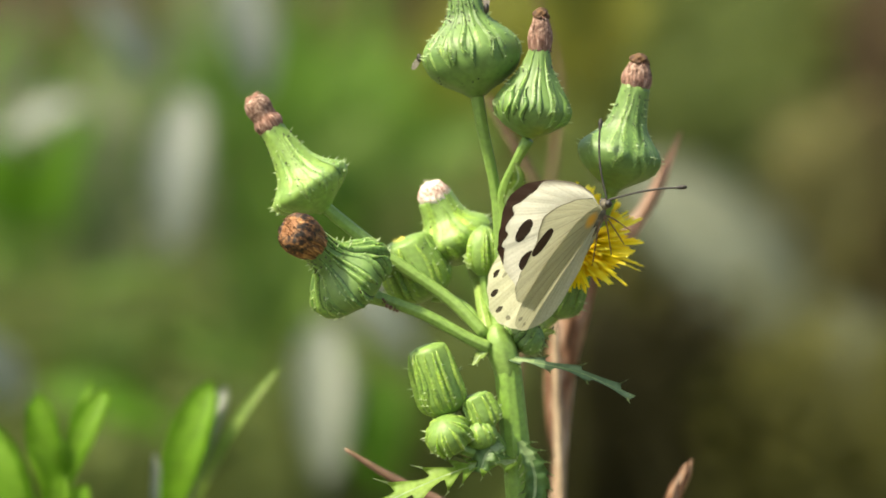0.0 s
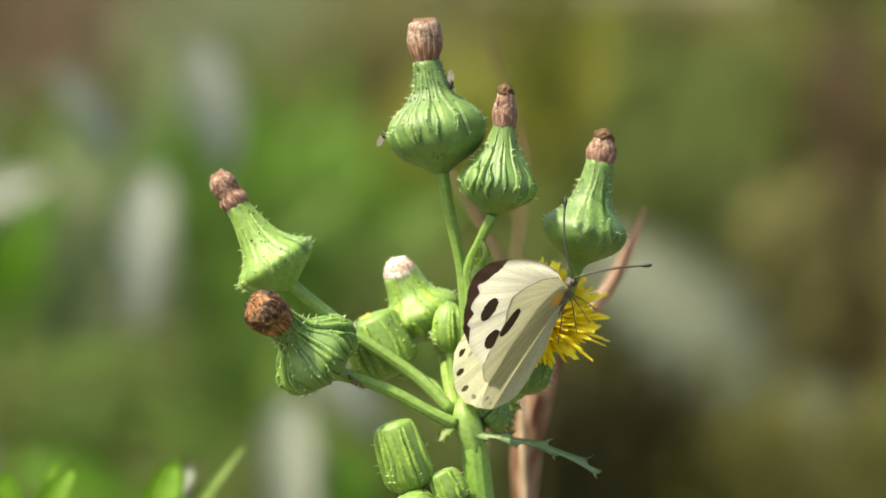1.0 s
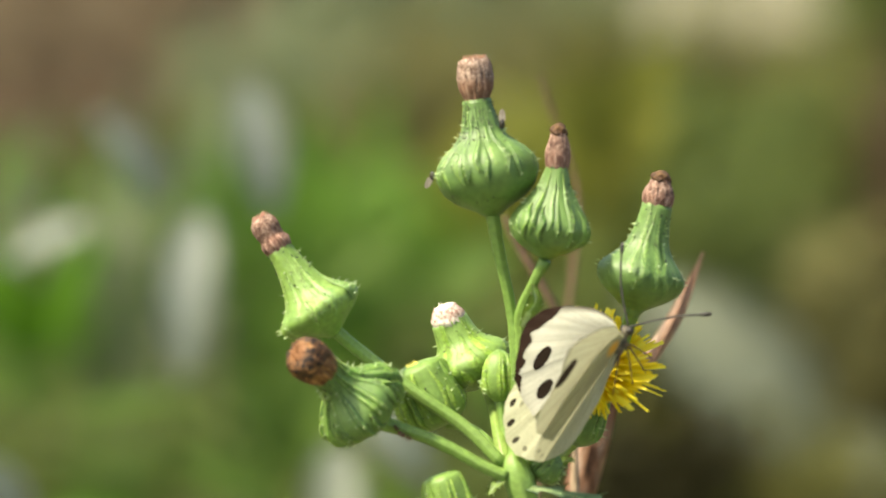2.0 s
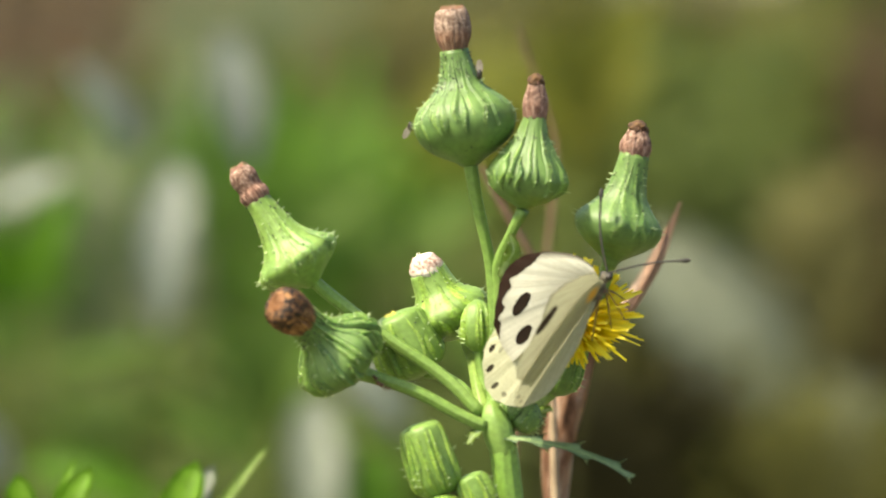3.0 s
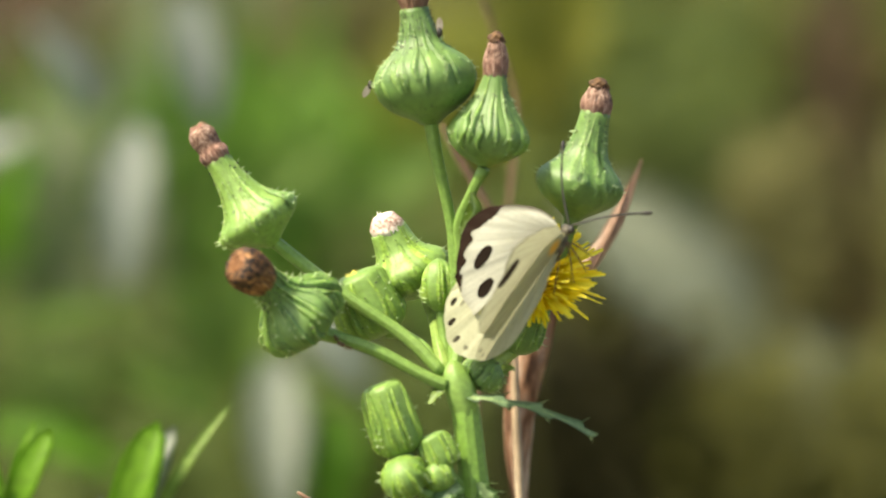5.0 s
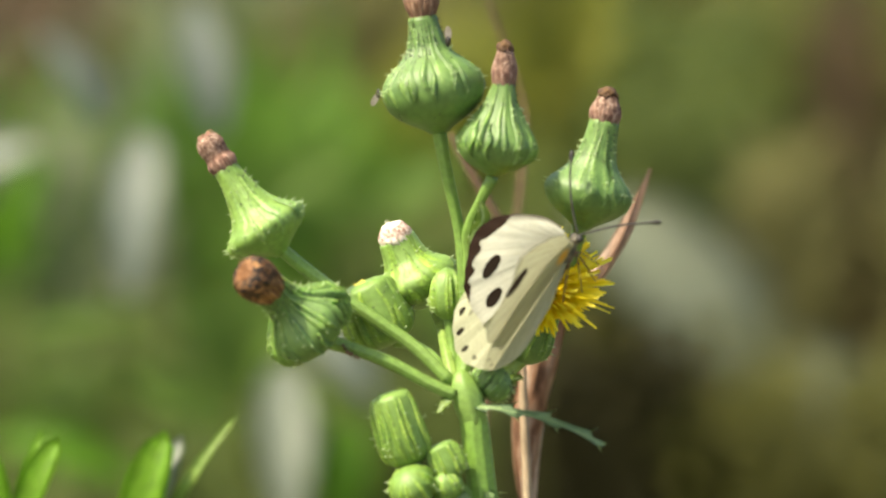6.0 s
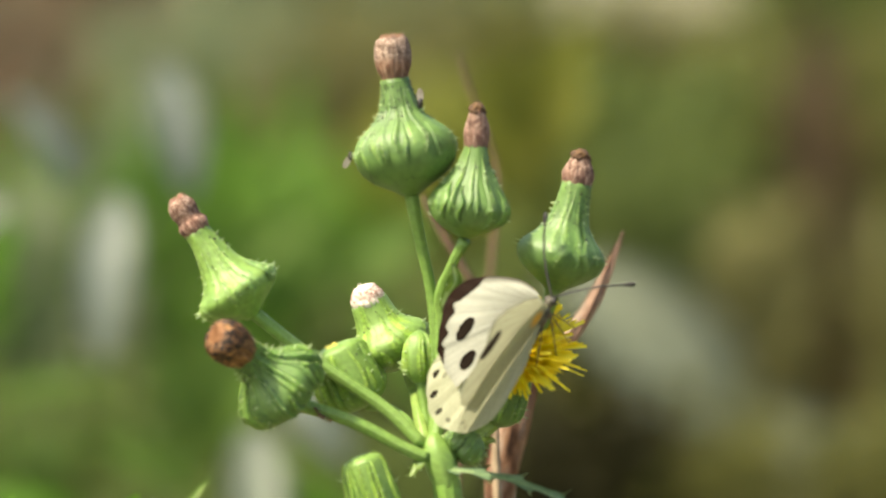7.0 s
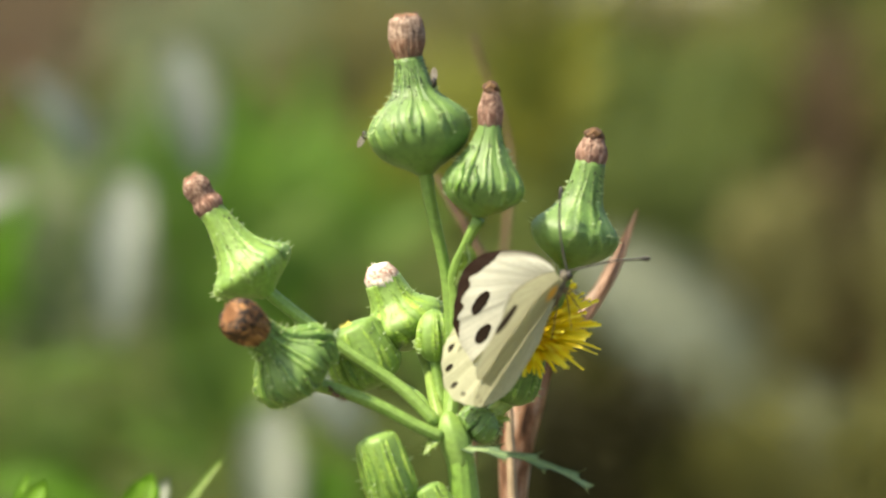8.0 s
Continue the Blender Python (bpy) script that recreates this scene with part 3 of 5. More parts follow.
TAPER = ([0, 0.15, 0.45, 0.75, 1.0], [0.84, 0.92, 0.96, 0.80, 0.58])

plant = thing("sow_thistle", at(12, 20, -603), "green prickly sow thistle with seed heads, buds and one yellow flower", "thistle")

# main stem, ribbed and hollow-looking, down to the ground
bm = bmesh.new()
line, radii = stem_line(((4.2, 0, -28.6), (4.9, 0, -31), (5.9, 0, -40), (7.2, 0, -52), (8.6, 0, -70), (9.6, 0, -110), (11, 3, -200), (12, 8, -340), (12, 20, -603)), (1.8, 2.15, 2.25, 2.4, 2.7, 3.0, 3.3, 3.8, 4.4), 40)
tube(bm, line, radii, 48, 11, 0.025)
part("stem", bm, MAIN_STEM, plant)
bm = bmesh.new()
line, radii = stem_line(((5.2, 0, -32.4), (4.5, -0.2, -29.6), (3.7, -0.2, -27.2), (3.2, 0, -25.2), (3.0, 0.2, -24.0)), (2.05, 2.35, 2.3, 1.6, 0.5), 16)
tube(bm, line, radii, 28, 7, 0.04)
part("node", bm, GREEN_STEM, plant, "pale swollen node")

STALKS = (
    (((2.6, 2, -28), (3.3, 4.5, -22), (3.5, 5, -12), (2.9, 4.5, -3), (0.8, 3, 7.0), (-0.3, 2, 13.3)), (0.95, 0.85, 0.85, 0.85, 0.95, 1.1)),
    (((3.0, 1, -28), (4.3, 3.5, -18), (4.4, 4, -8), (4.3, 3, -3.0), (6.0, 0.5, 1.5), (8.0, -1, 5.4)), (1.0, 0.95, 0.95, 1.0, 0.75, 0.95)),
    (((3, 3, -28), (9, 8, -25), (15, 11, -17), (19.4, 8, -9), (21.7, 4, -1.6)), (1.0, 0.9, 0.9, 0.9, 1.25)),
    (((1.5, 0.5, -26), (-4, 1.5, -20.5), (-12.8, 2, -14.4), (-20.6, 3, -8.6), (-25.0, 3, -5.0)), (1.05, 1.0, 0.95, 1.0, 1.0)),
    (((2.0, -1.5, -27.8), (-1.5, -2, -26.2), (-7.6, -2, -22.9), (-12.5, -2, -21.0), (-17.4, -2.6, -19.5)), (1.0, 0.95, 0.95, 0.95, 1.2)),
    (((2.4, 2, -27.5), (1.0, 6, -22), (0.2, 11, -18.0), (-1.0, 14, -14.2)), (1.1, 1.0, 0.9, 1.0)),
    (((2.0, 2.5, -27), (-1, 7, -22.5), (-4, 9, -20.4), (-7.2, 9, -19.8)), (0.9, 0.85, 0.8, 0.9)),
    (((2.8, 3, -27.5), (2.0, 6, -22), (1.2, 7, -16.3)), (0.9, 0.8, 0.85)),
    (((3.6, 2, -28), (6.5, 5, -27.5), (9.5, 8, -25), (12.6, 10, -22.2)), (1.3, 1.25, 1.2, 1.35)),
    (((6, 0.5, -46), (3, -1, -43.5), (-2.5, -2.5, -40.5), (-4.6, -3, -37.8)), (1.2, 1.1, 1.0, 1.1)),
    (((5.6, -1, -46), (2, -4, -45), (-2, -5.5, -43.8), (-3.4, -5.5, -42.6)), (1.0, 0.9, 0.8, 0.8)),
    (((5.6, 0, -45), (3.5, -2, -42.5), (1.6, -3, -40.2)), (0.9, 0.8, 0.8)),
    (((5.8, 0, -47), (3.6, -3, -45.5), (1.4, -4, -43.5)), (0.8, 0.7, 0.7)),
    (((3.6, 1, -28.2), (5.4, 1.4, -27.8), (6.6, 2, -27.4)), (0.8, 0.8, 0.9)),
)
for i, (points, radii_mm) in enumerate(STALKS):
    bm = bmesh.new()
    line, radii = stem_line(points, radii_mm, 22)
    tube(bm, line, radii, 28, 7, 0.05)
    part("flower_stalk", bm, PALE_STALK if i in (5, 8, 13) else GREEN_STEM, plant)

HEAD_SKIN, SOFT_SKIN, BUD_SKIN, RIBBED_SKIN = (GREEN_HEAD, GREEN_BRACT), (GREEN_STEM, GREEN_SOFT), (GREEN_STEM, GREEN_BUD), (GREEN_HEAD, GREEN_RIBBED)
FRESH_SKIN = (GREEN_STEM, GREEN_BUD)
body, _, _ = flower_head(plant, "seed_head", (-0.1, 2, 12.2), (-2.6, 2, 30.0), 7.7, ONION, 30, 11, HEAD_SKIN, 0.31, label="broad swollen green seed head on the tallest stalk", dirt=190, plump=0.25)
tuft(body, "withered_tuft", (-2.55, 2, 29.5), (-3.1, 2, 36.3), 2.5, TUFT_TAN, SQUAT, None, 21, "tan withered floret tuft with a frayed top", 60)
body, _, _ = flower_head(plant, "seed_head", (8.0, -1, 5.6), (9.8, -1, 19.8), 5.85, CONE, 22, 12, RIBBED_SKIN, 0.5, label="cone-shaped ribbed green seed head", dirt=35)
tuft(body, "withered_tuft", (9.75, -1, 19.3), (9.95, -1, 24.6), 1.9, TUFT_PINK, TAPER, ((9.95, -1, 26.4), 1.2), 22, "brown pointed floret tuft")
body, _, _ = flower_head(plant, "seed_head", (21.3, 4, -3.3), (25.2, 4, 14.0), 6.6, PEAR, 17, 13, HEAD_SKIN, 0.15, label="smooth pear-shaped green seed head", dirt=12, plump=0.25)
tuft(body, "withered_tuft", (25.1, 4, 13.5), (25.7, 4, 17.6), 2.4, TUFT_PINK, TAPER, ((25.9, 4, 19.3), 1.45), 23, "pinkish brown floret tuft")
body, _, _ = flower_head(plant, "seed_head", (-24.2, 3, -6.2), (-33.0, 3, 7.0), 6.5, BELL, 20, 14, SOFT_SKIN, 0.28, label="green bell-shaped seed head tilted outwards", dirt=40, plump=0.2)
tuft(body, "withered_tuft", (-32.7, 3, 6.6), (-36.0, 3, 11.7), 2.0, TUFT_PINK, WAISTED, None, 24, "pinkish brown waisted tuft")
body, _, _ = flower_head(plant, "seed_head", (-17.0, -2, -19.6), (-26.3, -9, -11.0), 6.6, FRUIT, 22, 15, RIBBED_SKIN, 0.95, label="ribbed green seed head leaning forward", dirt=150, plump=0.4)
tuft(body, "withered_tuft", (-25.7, -8.8, -11.6), (-29.5, -13.4, -8.7), 3.05, TUFT_BURNT, BARREL, None, 25, "dark burnt-brown floret tuft", 70, 70)
body, _, _ = flower_head(plant, "seed_head", (-1.9, 14, -14.4), (-6.9, 13, -4.0), 6.7, JAR, 15, 16, FRESH_SKIN, 0.16, label="half-hidden fresh green seed head", dirt=14)
tuft(body, "withered_tuft", (-6.5, 13, -4.9), (-7.6, 12, -1.8), 2.65, TUFT_WHITE, TAPER, None, 26, "whitish pappus tuft with pink tip", 24, 8)
body, _, _ = flower_head(plant, "opening_bud", (-8.0, 9, -20.4), (-12.3, 8, -10.8), 5.2, BUD, 16, 17, FRESH_SKIN, 0.45, label="green bud with a trace of yellow", dirt=20)
tuft(body, "floret_tips", (-11.6, 8, -12.4), (-12.3, 7.8, -10.9), 1.9, FADED, TAPER, None, 27, "faded yellow floret tips", 30, 20)
flower_head(plant, "bud", (1.2, 7, -16.6), (1.0, 7, -8.4), 2.7, ROUND_BUD, 12, 18, BUD_SKIN, 0.35, label="slim closed bud")
flower_head(plant, "bud", (-4.4, -3, -38.6), (-8.1, -4, -27.4), 3.7, BUD, 15, 19, BUD_SKIN, 0.5, label="large barrel-shaped closed bud", plump=0.85)
flower_head(plant, "bud", (-3.3, -4.5, -43.6), (-5.6, -8.0, -39.3), 3.5, ROUND_BUD, 15, 20, BUD_SKIN, 0.5, label="small round closed bud")
flower_head(plant, "bud", (1.8, -3, -40.6), (-0.5, -3.4, -35.2), 2.8, BUD, 13, 31, BUD_SKIN, 0.42, label="small round closed bud")
flower_head(plant, "bud", (1.6, -4, -43.8), (0.0, -4.8, -39.2), 2.5, ROUND_BUD, 9, 32, BUD_SKIN, 0.3, label="small round closed bud")
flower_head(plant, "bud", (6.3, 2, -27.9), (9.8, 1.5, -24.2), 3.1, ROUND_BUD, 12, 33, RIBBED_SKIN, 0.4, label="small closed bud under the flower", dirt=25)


def open_flower():
    """The one open head: a green cup and about 200 strap-shaped yellow florets."""
    rng = random.Random(41)
    cup, _, _ = flower_head(plant, "flower_cup", (12.2, 10, -23.2), (15.5, 9.6, -12.6), 3.6, BUD, 15, 34, RIBBED_SKIN, 0.6, label="green cup of the open flower")
    bm = bmesh.new()
    rows = []
    for i in range(7):
        t = i / 6
        w = (0.2, 0.24, 0.32, 0.40, 0.44, 0.42, 0.30)[i] * 0.001
        z = 0.0011 * math.sin(t * 1.9)
        rows.append([bm.verts.new((x * w, t * 0.01, z - abs(x) * w * 0.35)) for x in (-1, 0, 1)])
    for r0, r1 in zip(rows, rows[1:]):
        for k in range(2):
            bm.faces.new((r0[k], r0[k + 1], r1[k + 1], r1[k]))
    for k in range(5):
        x = (-0.9 + 0.45 * k) * 0.00028
        v = [bm.verts.new((x - 0.0001, 0.01, 0.0010)), bm.verts.new((x + 0.0001, 0.01, 0.0010)), bm.verts.new((x, 0.0106, 0.0009))]
        bm.faces.new(v)
    me = finish("petal", bm, PETAL)
    root = at(15.2, 8.4, -11.6)
    axis = (SITE.to_3x3() @ Vector((0.12, -0.74, 0.66))).normalized()
    side = axis.orthogonal().normalized()
    for i in range(300):
        s = ((i + 0.5) / 300) ** 0.62
        tilt = radians(4 + 78 * s) + rng.uniform(-0.2, 0.2)
        turn = i * 2.39996 + rng.uniform(-0.15, 0.15)
        out = (Matrix.Rotation(turn, 3, axis) @ side).normalized()
        d = (axis * math.cos(tilt) + out * math.sin(tilt)).normalized()
        n = (axis * math.sin(tilt) - out * math.cos(tilt)).normalized()
        x = d.cross(n)
        m = Matrix((x, d, n)).transposed().to_4x4()
        m.translation = root + out * 0.0022 * s - plant.location
        size = 0.52 + 0.36 * s + rng.uniform(-0.14, 0.12)
        ob = new("petal", me)
        ob.parent = cup
        ob.matrix_basis = m @ Matrix.Rotation(rng.uniform(-0.4, 0.4), 4, "Y") @ Matrix.Diagonal((rng.uniform(0.6, 0.95), size, size, 1))

    rest = bmesh.new()
    bmesh.ops.create_icosphere(rest, subdivisions=3, radius=0.0040, matrix=Matrix.Translation(root + axis * 0.0004))
    for i in range(560):
        s = ((i + 0.5) / 560) ** 0.6
        tilt = radians(4 + 80 * s) + rng.uniform(-0.2, 0.2)
        out = (Matrix.Rotation(i * 2.39996 + 0.6, 3, axis) @ side).normalized()
        d = (axis * math.cos(tilt) + out * math.sin(tilt)).normalized()
        x = axis.cross(out) * 0.00033 * rng.uniform(0.7, 1.2)
        n = d.cross(x).normalized() * 0.00012
        ln = 0.0078 * (0.52 + 0.36 * s + rng.uniform(-0.14, 0.14))
        foot = root + out * 0.0022 * s
        rows = [[rest.verts.new(foot + d * ln * t + n * lift + x * k * w) for k, lift in ((-1, 0), (0, 1), (1, 0))] for t, w in ((0.0, 0.5), (0.6, 1.0), (0.88, 0.95), (1.0, 0.25))]
        for r0, r1 in zip(rows, rows[1:]):
            for k in range(2):
                rest.faces.new((r0[k], r0[k + 1], r1[k + 1], r1[k]))
    tagged(part("floret_mass", rest, FLORET, cup, "narrow bright yellow florets"), kind="stuff")

    bm = bmesh.new()
    for i in range(260):
        s = math.sqrt((i + 0.5) / 260)
        turn = i * 2.39996
        out = (Matrix.Rotation(turn, 3, axis) @ side).normalized()
        tilt = radians(80 * s) + rng.uniform(-0.15, 0.15)
        d = (axis * math.cos(tilt) + out * math.sin(tilt)).normalized()
        foot = root + out * 0.0016 * s + d * 0.002
        mid = foot + d * rng.uniform(0.002, 0.0046)
        curl = (out * rng.uniform(-1, 1) + d * 0.4 + axis.cross(out) * rng.uniform(-1, 1)) * 0.0011
        tube(bm, [foot, foot.lerp(mid, 0.6), mid, mid + curl], [0.00016, 0.00015, 0.00014, 0.00008], 5)
    tagged(part("style_mass", bm, STYLE, cup, "curled orange-yellow styles"), kind="stuff")


open_flower()


def spiny_leaf(parent, name, line_mm, half_mm, facing, teeth, tooth_mm, skin, label, seed, fold=0.25):
    """A thistle leaf: a pale midrib, a folded blade and spine-tipped teeth along both edges."""
    rng = random.Random(seed)
    count = teeth * 6 + 1
    line = [at(*p) for p in spline(line_mm, count)]
    face = (SITE.to_3x3() @ Vector(facing)).normalized()
    bm = bmesh.new()
    rows, tips = [], []
    for i, p in enumerate(line):
        d = (line[min(i + 1, count - 1)] - line[max(i - 1, 0)]).normalized()
        across = d.cross(face).normalized()
        up = across.cross(d)
        t = i / (count - 1)
        w = ease(list(np.linspace(0, 1, len(half_mm))), half_mm, t) * 0.001
        row = []
        for k in (-1, -0.58, -0.16, 0.16, 0.58, 1):
            saw = ((i / 6.0 + (0.4 if k < 0 else 0.0)) % 1.0)
            jag = tooth_mm * 0.001 * saw ** 2 * (1 if abs(k) == 1 else 0.3 if abs(k) > 0.5 else 0)
            wave = 0.14 * w * math.sin(i * 0.9 + k) * abs(k)
            q = p + across * (w * k + math.copysign(jag, k)) + up * (fold * w * abs(k) + wave) + d * (jag * 0.5)
            row.append(bm.verts.new(q))
            if abs(k) == 1 and saw > 0.8 and 2 < i < count - 1:
                tips.append((q, (across * k + d * 0.7 + up * rng.uniform(-0.2, 0.5)).normalized()))
        rows.append(row)
    for r0, r1 in zip(rows, rows[1:]):
        for k in range(5):
            bm.faces.new((r0[k], r0[k + 1], r1[k + 1], r1[k])).material_index = 1 if k == 2 or (1 <= k <= 3 and rows.index(r0) < count * 0.3) else 0
    for q, d in tips:
        spike(bm, q - d * 0.0003, q + d * tooth_mm * 0.001 * rng.uniform(0.5, 0.9), 0.00022, 1)
    top = bmesh.ops.solidify(bm, geom=bm.faces[:], thickness=0.0002)
    return part(name, bm, (skin, PALE_SPINE), parent, label)


spiny_leaf(plant, "leaf", ((3.6, -1.5, -29.2), (9, -3, -30.0), (16.5, -5, -31.6), (25.0, -6, -35.3)), (0.5, 0.55, 0.58, 0.15), (0.1, -0.6, 0.8), 4, 1.6, LEAF_DARK, "narrow dark leaf with spiny teeth", 51)
spiny_leaf(plant, "leaf", ((6.4, -3, -45.6), (0, -6, -46.4), (-4.6, -7, -47.8), (-13.6, -9, -51.9), (-22, -9, -57.5)), (0.5, 0.7, 1.1, 1.1, 0.3), (-0.2, -0.62, 0.75), 7, 3.6, LEAF_LIT, "bright spiny lobed leaf with pale midrib", 52)
spiny_leaf(plant, "leaf", ((6.8, -2.8, -42.6), (8.8, -2.7, -46.0), (9.4, -2.6, -50.0), (8.2, -2.8, -56.5)), (0.7, 1.6, 1.8, 0.5), (0.5, -0.85, 0.1), 7, 1.3, LEAF_MID, "clasping leaf base fringed with spines", 53)
spiny_leaf(plant, "leaf", ((4.2, -4.2, -43.0), (1.8, -6.0, -44.4), (0.6, -6.8, -47.4)), (0.7, 1.5, 0.3), (-0.3, -0.9, 0.3), 4, 1.2, LEAF_MID, "small grey-green spiny leaf among the buds", 54)
spiny_leaf(plant, "bract_leaf", ((4.4, 1.0, -4.8), (5.5, 0.0, -2.6), (6.5, -0.8, -0.8), (5.9, -1.0, 1.8)), (0.5, 1.0, 1.05, 0.15), (0.5, -0.85, 0.1), 3, 0.25, PALE_STALK, "yellow-green bract at the fork", 55)
spiny_leaf(plant, "bract_leaf", ((1.6, -1.6, -28.2), (0.4, -2.6, -29.2), (-0.6, -3, -30.6)), (0.7, 0.8, 0.1), (-0.5, -0.8, 0.4), 3, 0.5, PALE_STALK, "small pale spiny bract", 56)
spiny_leaf(plant, "bract_leaf", ((9.6, 4, -26.2), (11.0, 3, -25.6), (12.6, 2.4, -25.2)), (0.6, 0.8, 0.1), (0.2, -0.8, 0.6), 3, 0.5, PALE_STALK, "small pale spiny bract", 57)


# ---------------------------------------------------------------- the butterfly
def wing_mesh(name, outline, skin, camber):
    """A wing in its own plane: root at the origin, an outline in millimetres from the leading edge round to the inner edge, cambered and pleated along the veins."""
    bm = bmesh.new()
    uv = bm.loops.layers.uv.verify()
    cols, rings = 73, 22
    edge = spline([(x, y, 0) for x, y in outline], cols)
    grid = []
    for i in range(rings):
        v = i / (rings - 1)
        row = []
        for k, p in enumerate(edge):
            u = k / (cols - 1)
            q = (0.03 + 0.97 * v) * (1 + 0.004 * math.sin(u * 56.5) * v)
            z = camber * math.sin(v * 2.4) * math.sin(u * 2.6 + 0.3) + 0.05 * math.cos(u * 56.5) * v + 0.12 * math.sin(u * 17 + 2) * v ** 3
            row.append(bm.verts.new((p[0] * q * 0.001, p[1] * q * 0.001, z * 0.001)))
        grid.append(row)
    for i in range(rings - 1):
        for k in range(cols - 1):
            f = bm.faces.new((grid[i][k], grid[i][k + 1], grid[i + 1][k + 1], grid[i + 1][k]))
            for loop, (du, dv) in zip(f.loops, ((0, 0), (1, 0), (1, 1), (0, 1))):
                loop[uv].uv = ((k + du) / (cols - 1), (i + dv) / (rings - 1))
    return finish(name, bm, skin)


FAR_FORE = ((2.1, -2.3), (4.5, -3.2), (6.9, -3.3), (9.7, -2.9), (12.3, -2.0), (14.2, -0.6), (15.5, 1.4), (15.8, 3.3), (15.7, 6.0), (15.5, 8.6), (15.1, 10.1), (13.4, 12.5), (11.2, 14.7))
FAR_HIND = ((14.9, 7.8), (15.7, 11.0), (16.2, 12.5), (16.2, 14.6), (15.6, 17.1), (14.5, 19.6), (12.6, 20.9), (10.6, 21.2), (8.2, 21.0), (4.6, 18.0), (1.5, 10.0))
NEAR_FORE = ((-0.6, 3.9), (0.9, 8.6), (2.9, 12.1), (5.4, 14.5), (7.5, 14.4), (9.8, 12.6), (13.5, 10.9), (15.9, 10.1), (18.1, 8.8), (19.4, 6.1), (18.9, 0.9))
NEAR_HIND = ((-0.3, 2.1), (2.4, 5.0), (6.9, 6.5), (12.2, 6.6), (16.9, 5.8), (20.3, 4.9), (22.6, 3.4), (23.0, 0.8), (22.4, -1.3), (20.5, -2.3), (17.4, -3.0), (14.1, -3.8), (9.6, -4.2), (4.8, -3.2), (1.8, -2.6))


def plane_pose(a, b):
    """The pose of a wing whose +x runs along a and whose +y leans towards b (site directions)."""
    r = SITE.to_3x3()
    x = (r @ Vector(a)).normalized()
    b = r @ Vector(b)
    y = (b - x * b.dot(x)).normalized()
    return Matrix((x, y, x.cross(y))).transposed().to_4x4()


THORAX = at(19.6, -6.0, -5.6)
butterfly = thing("butterfly", THORAX, "cream-white butterfly with black wing tips on the yellow flower", "butterfly")
TAIL = (SITE.to_3x3() @ Vector((-0.44, 0.46, -0.77))).normalized()


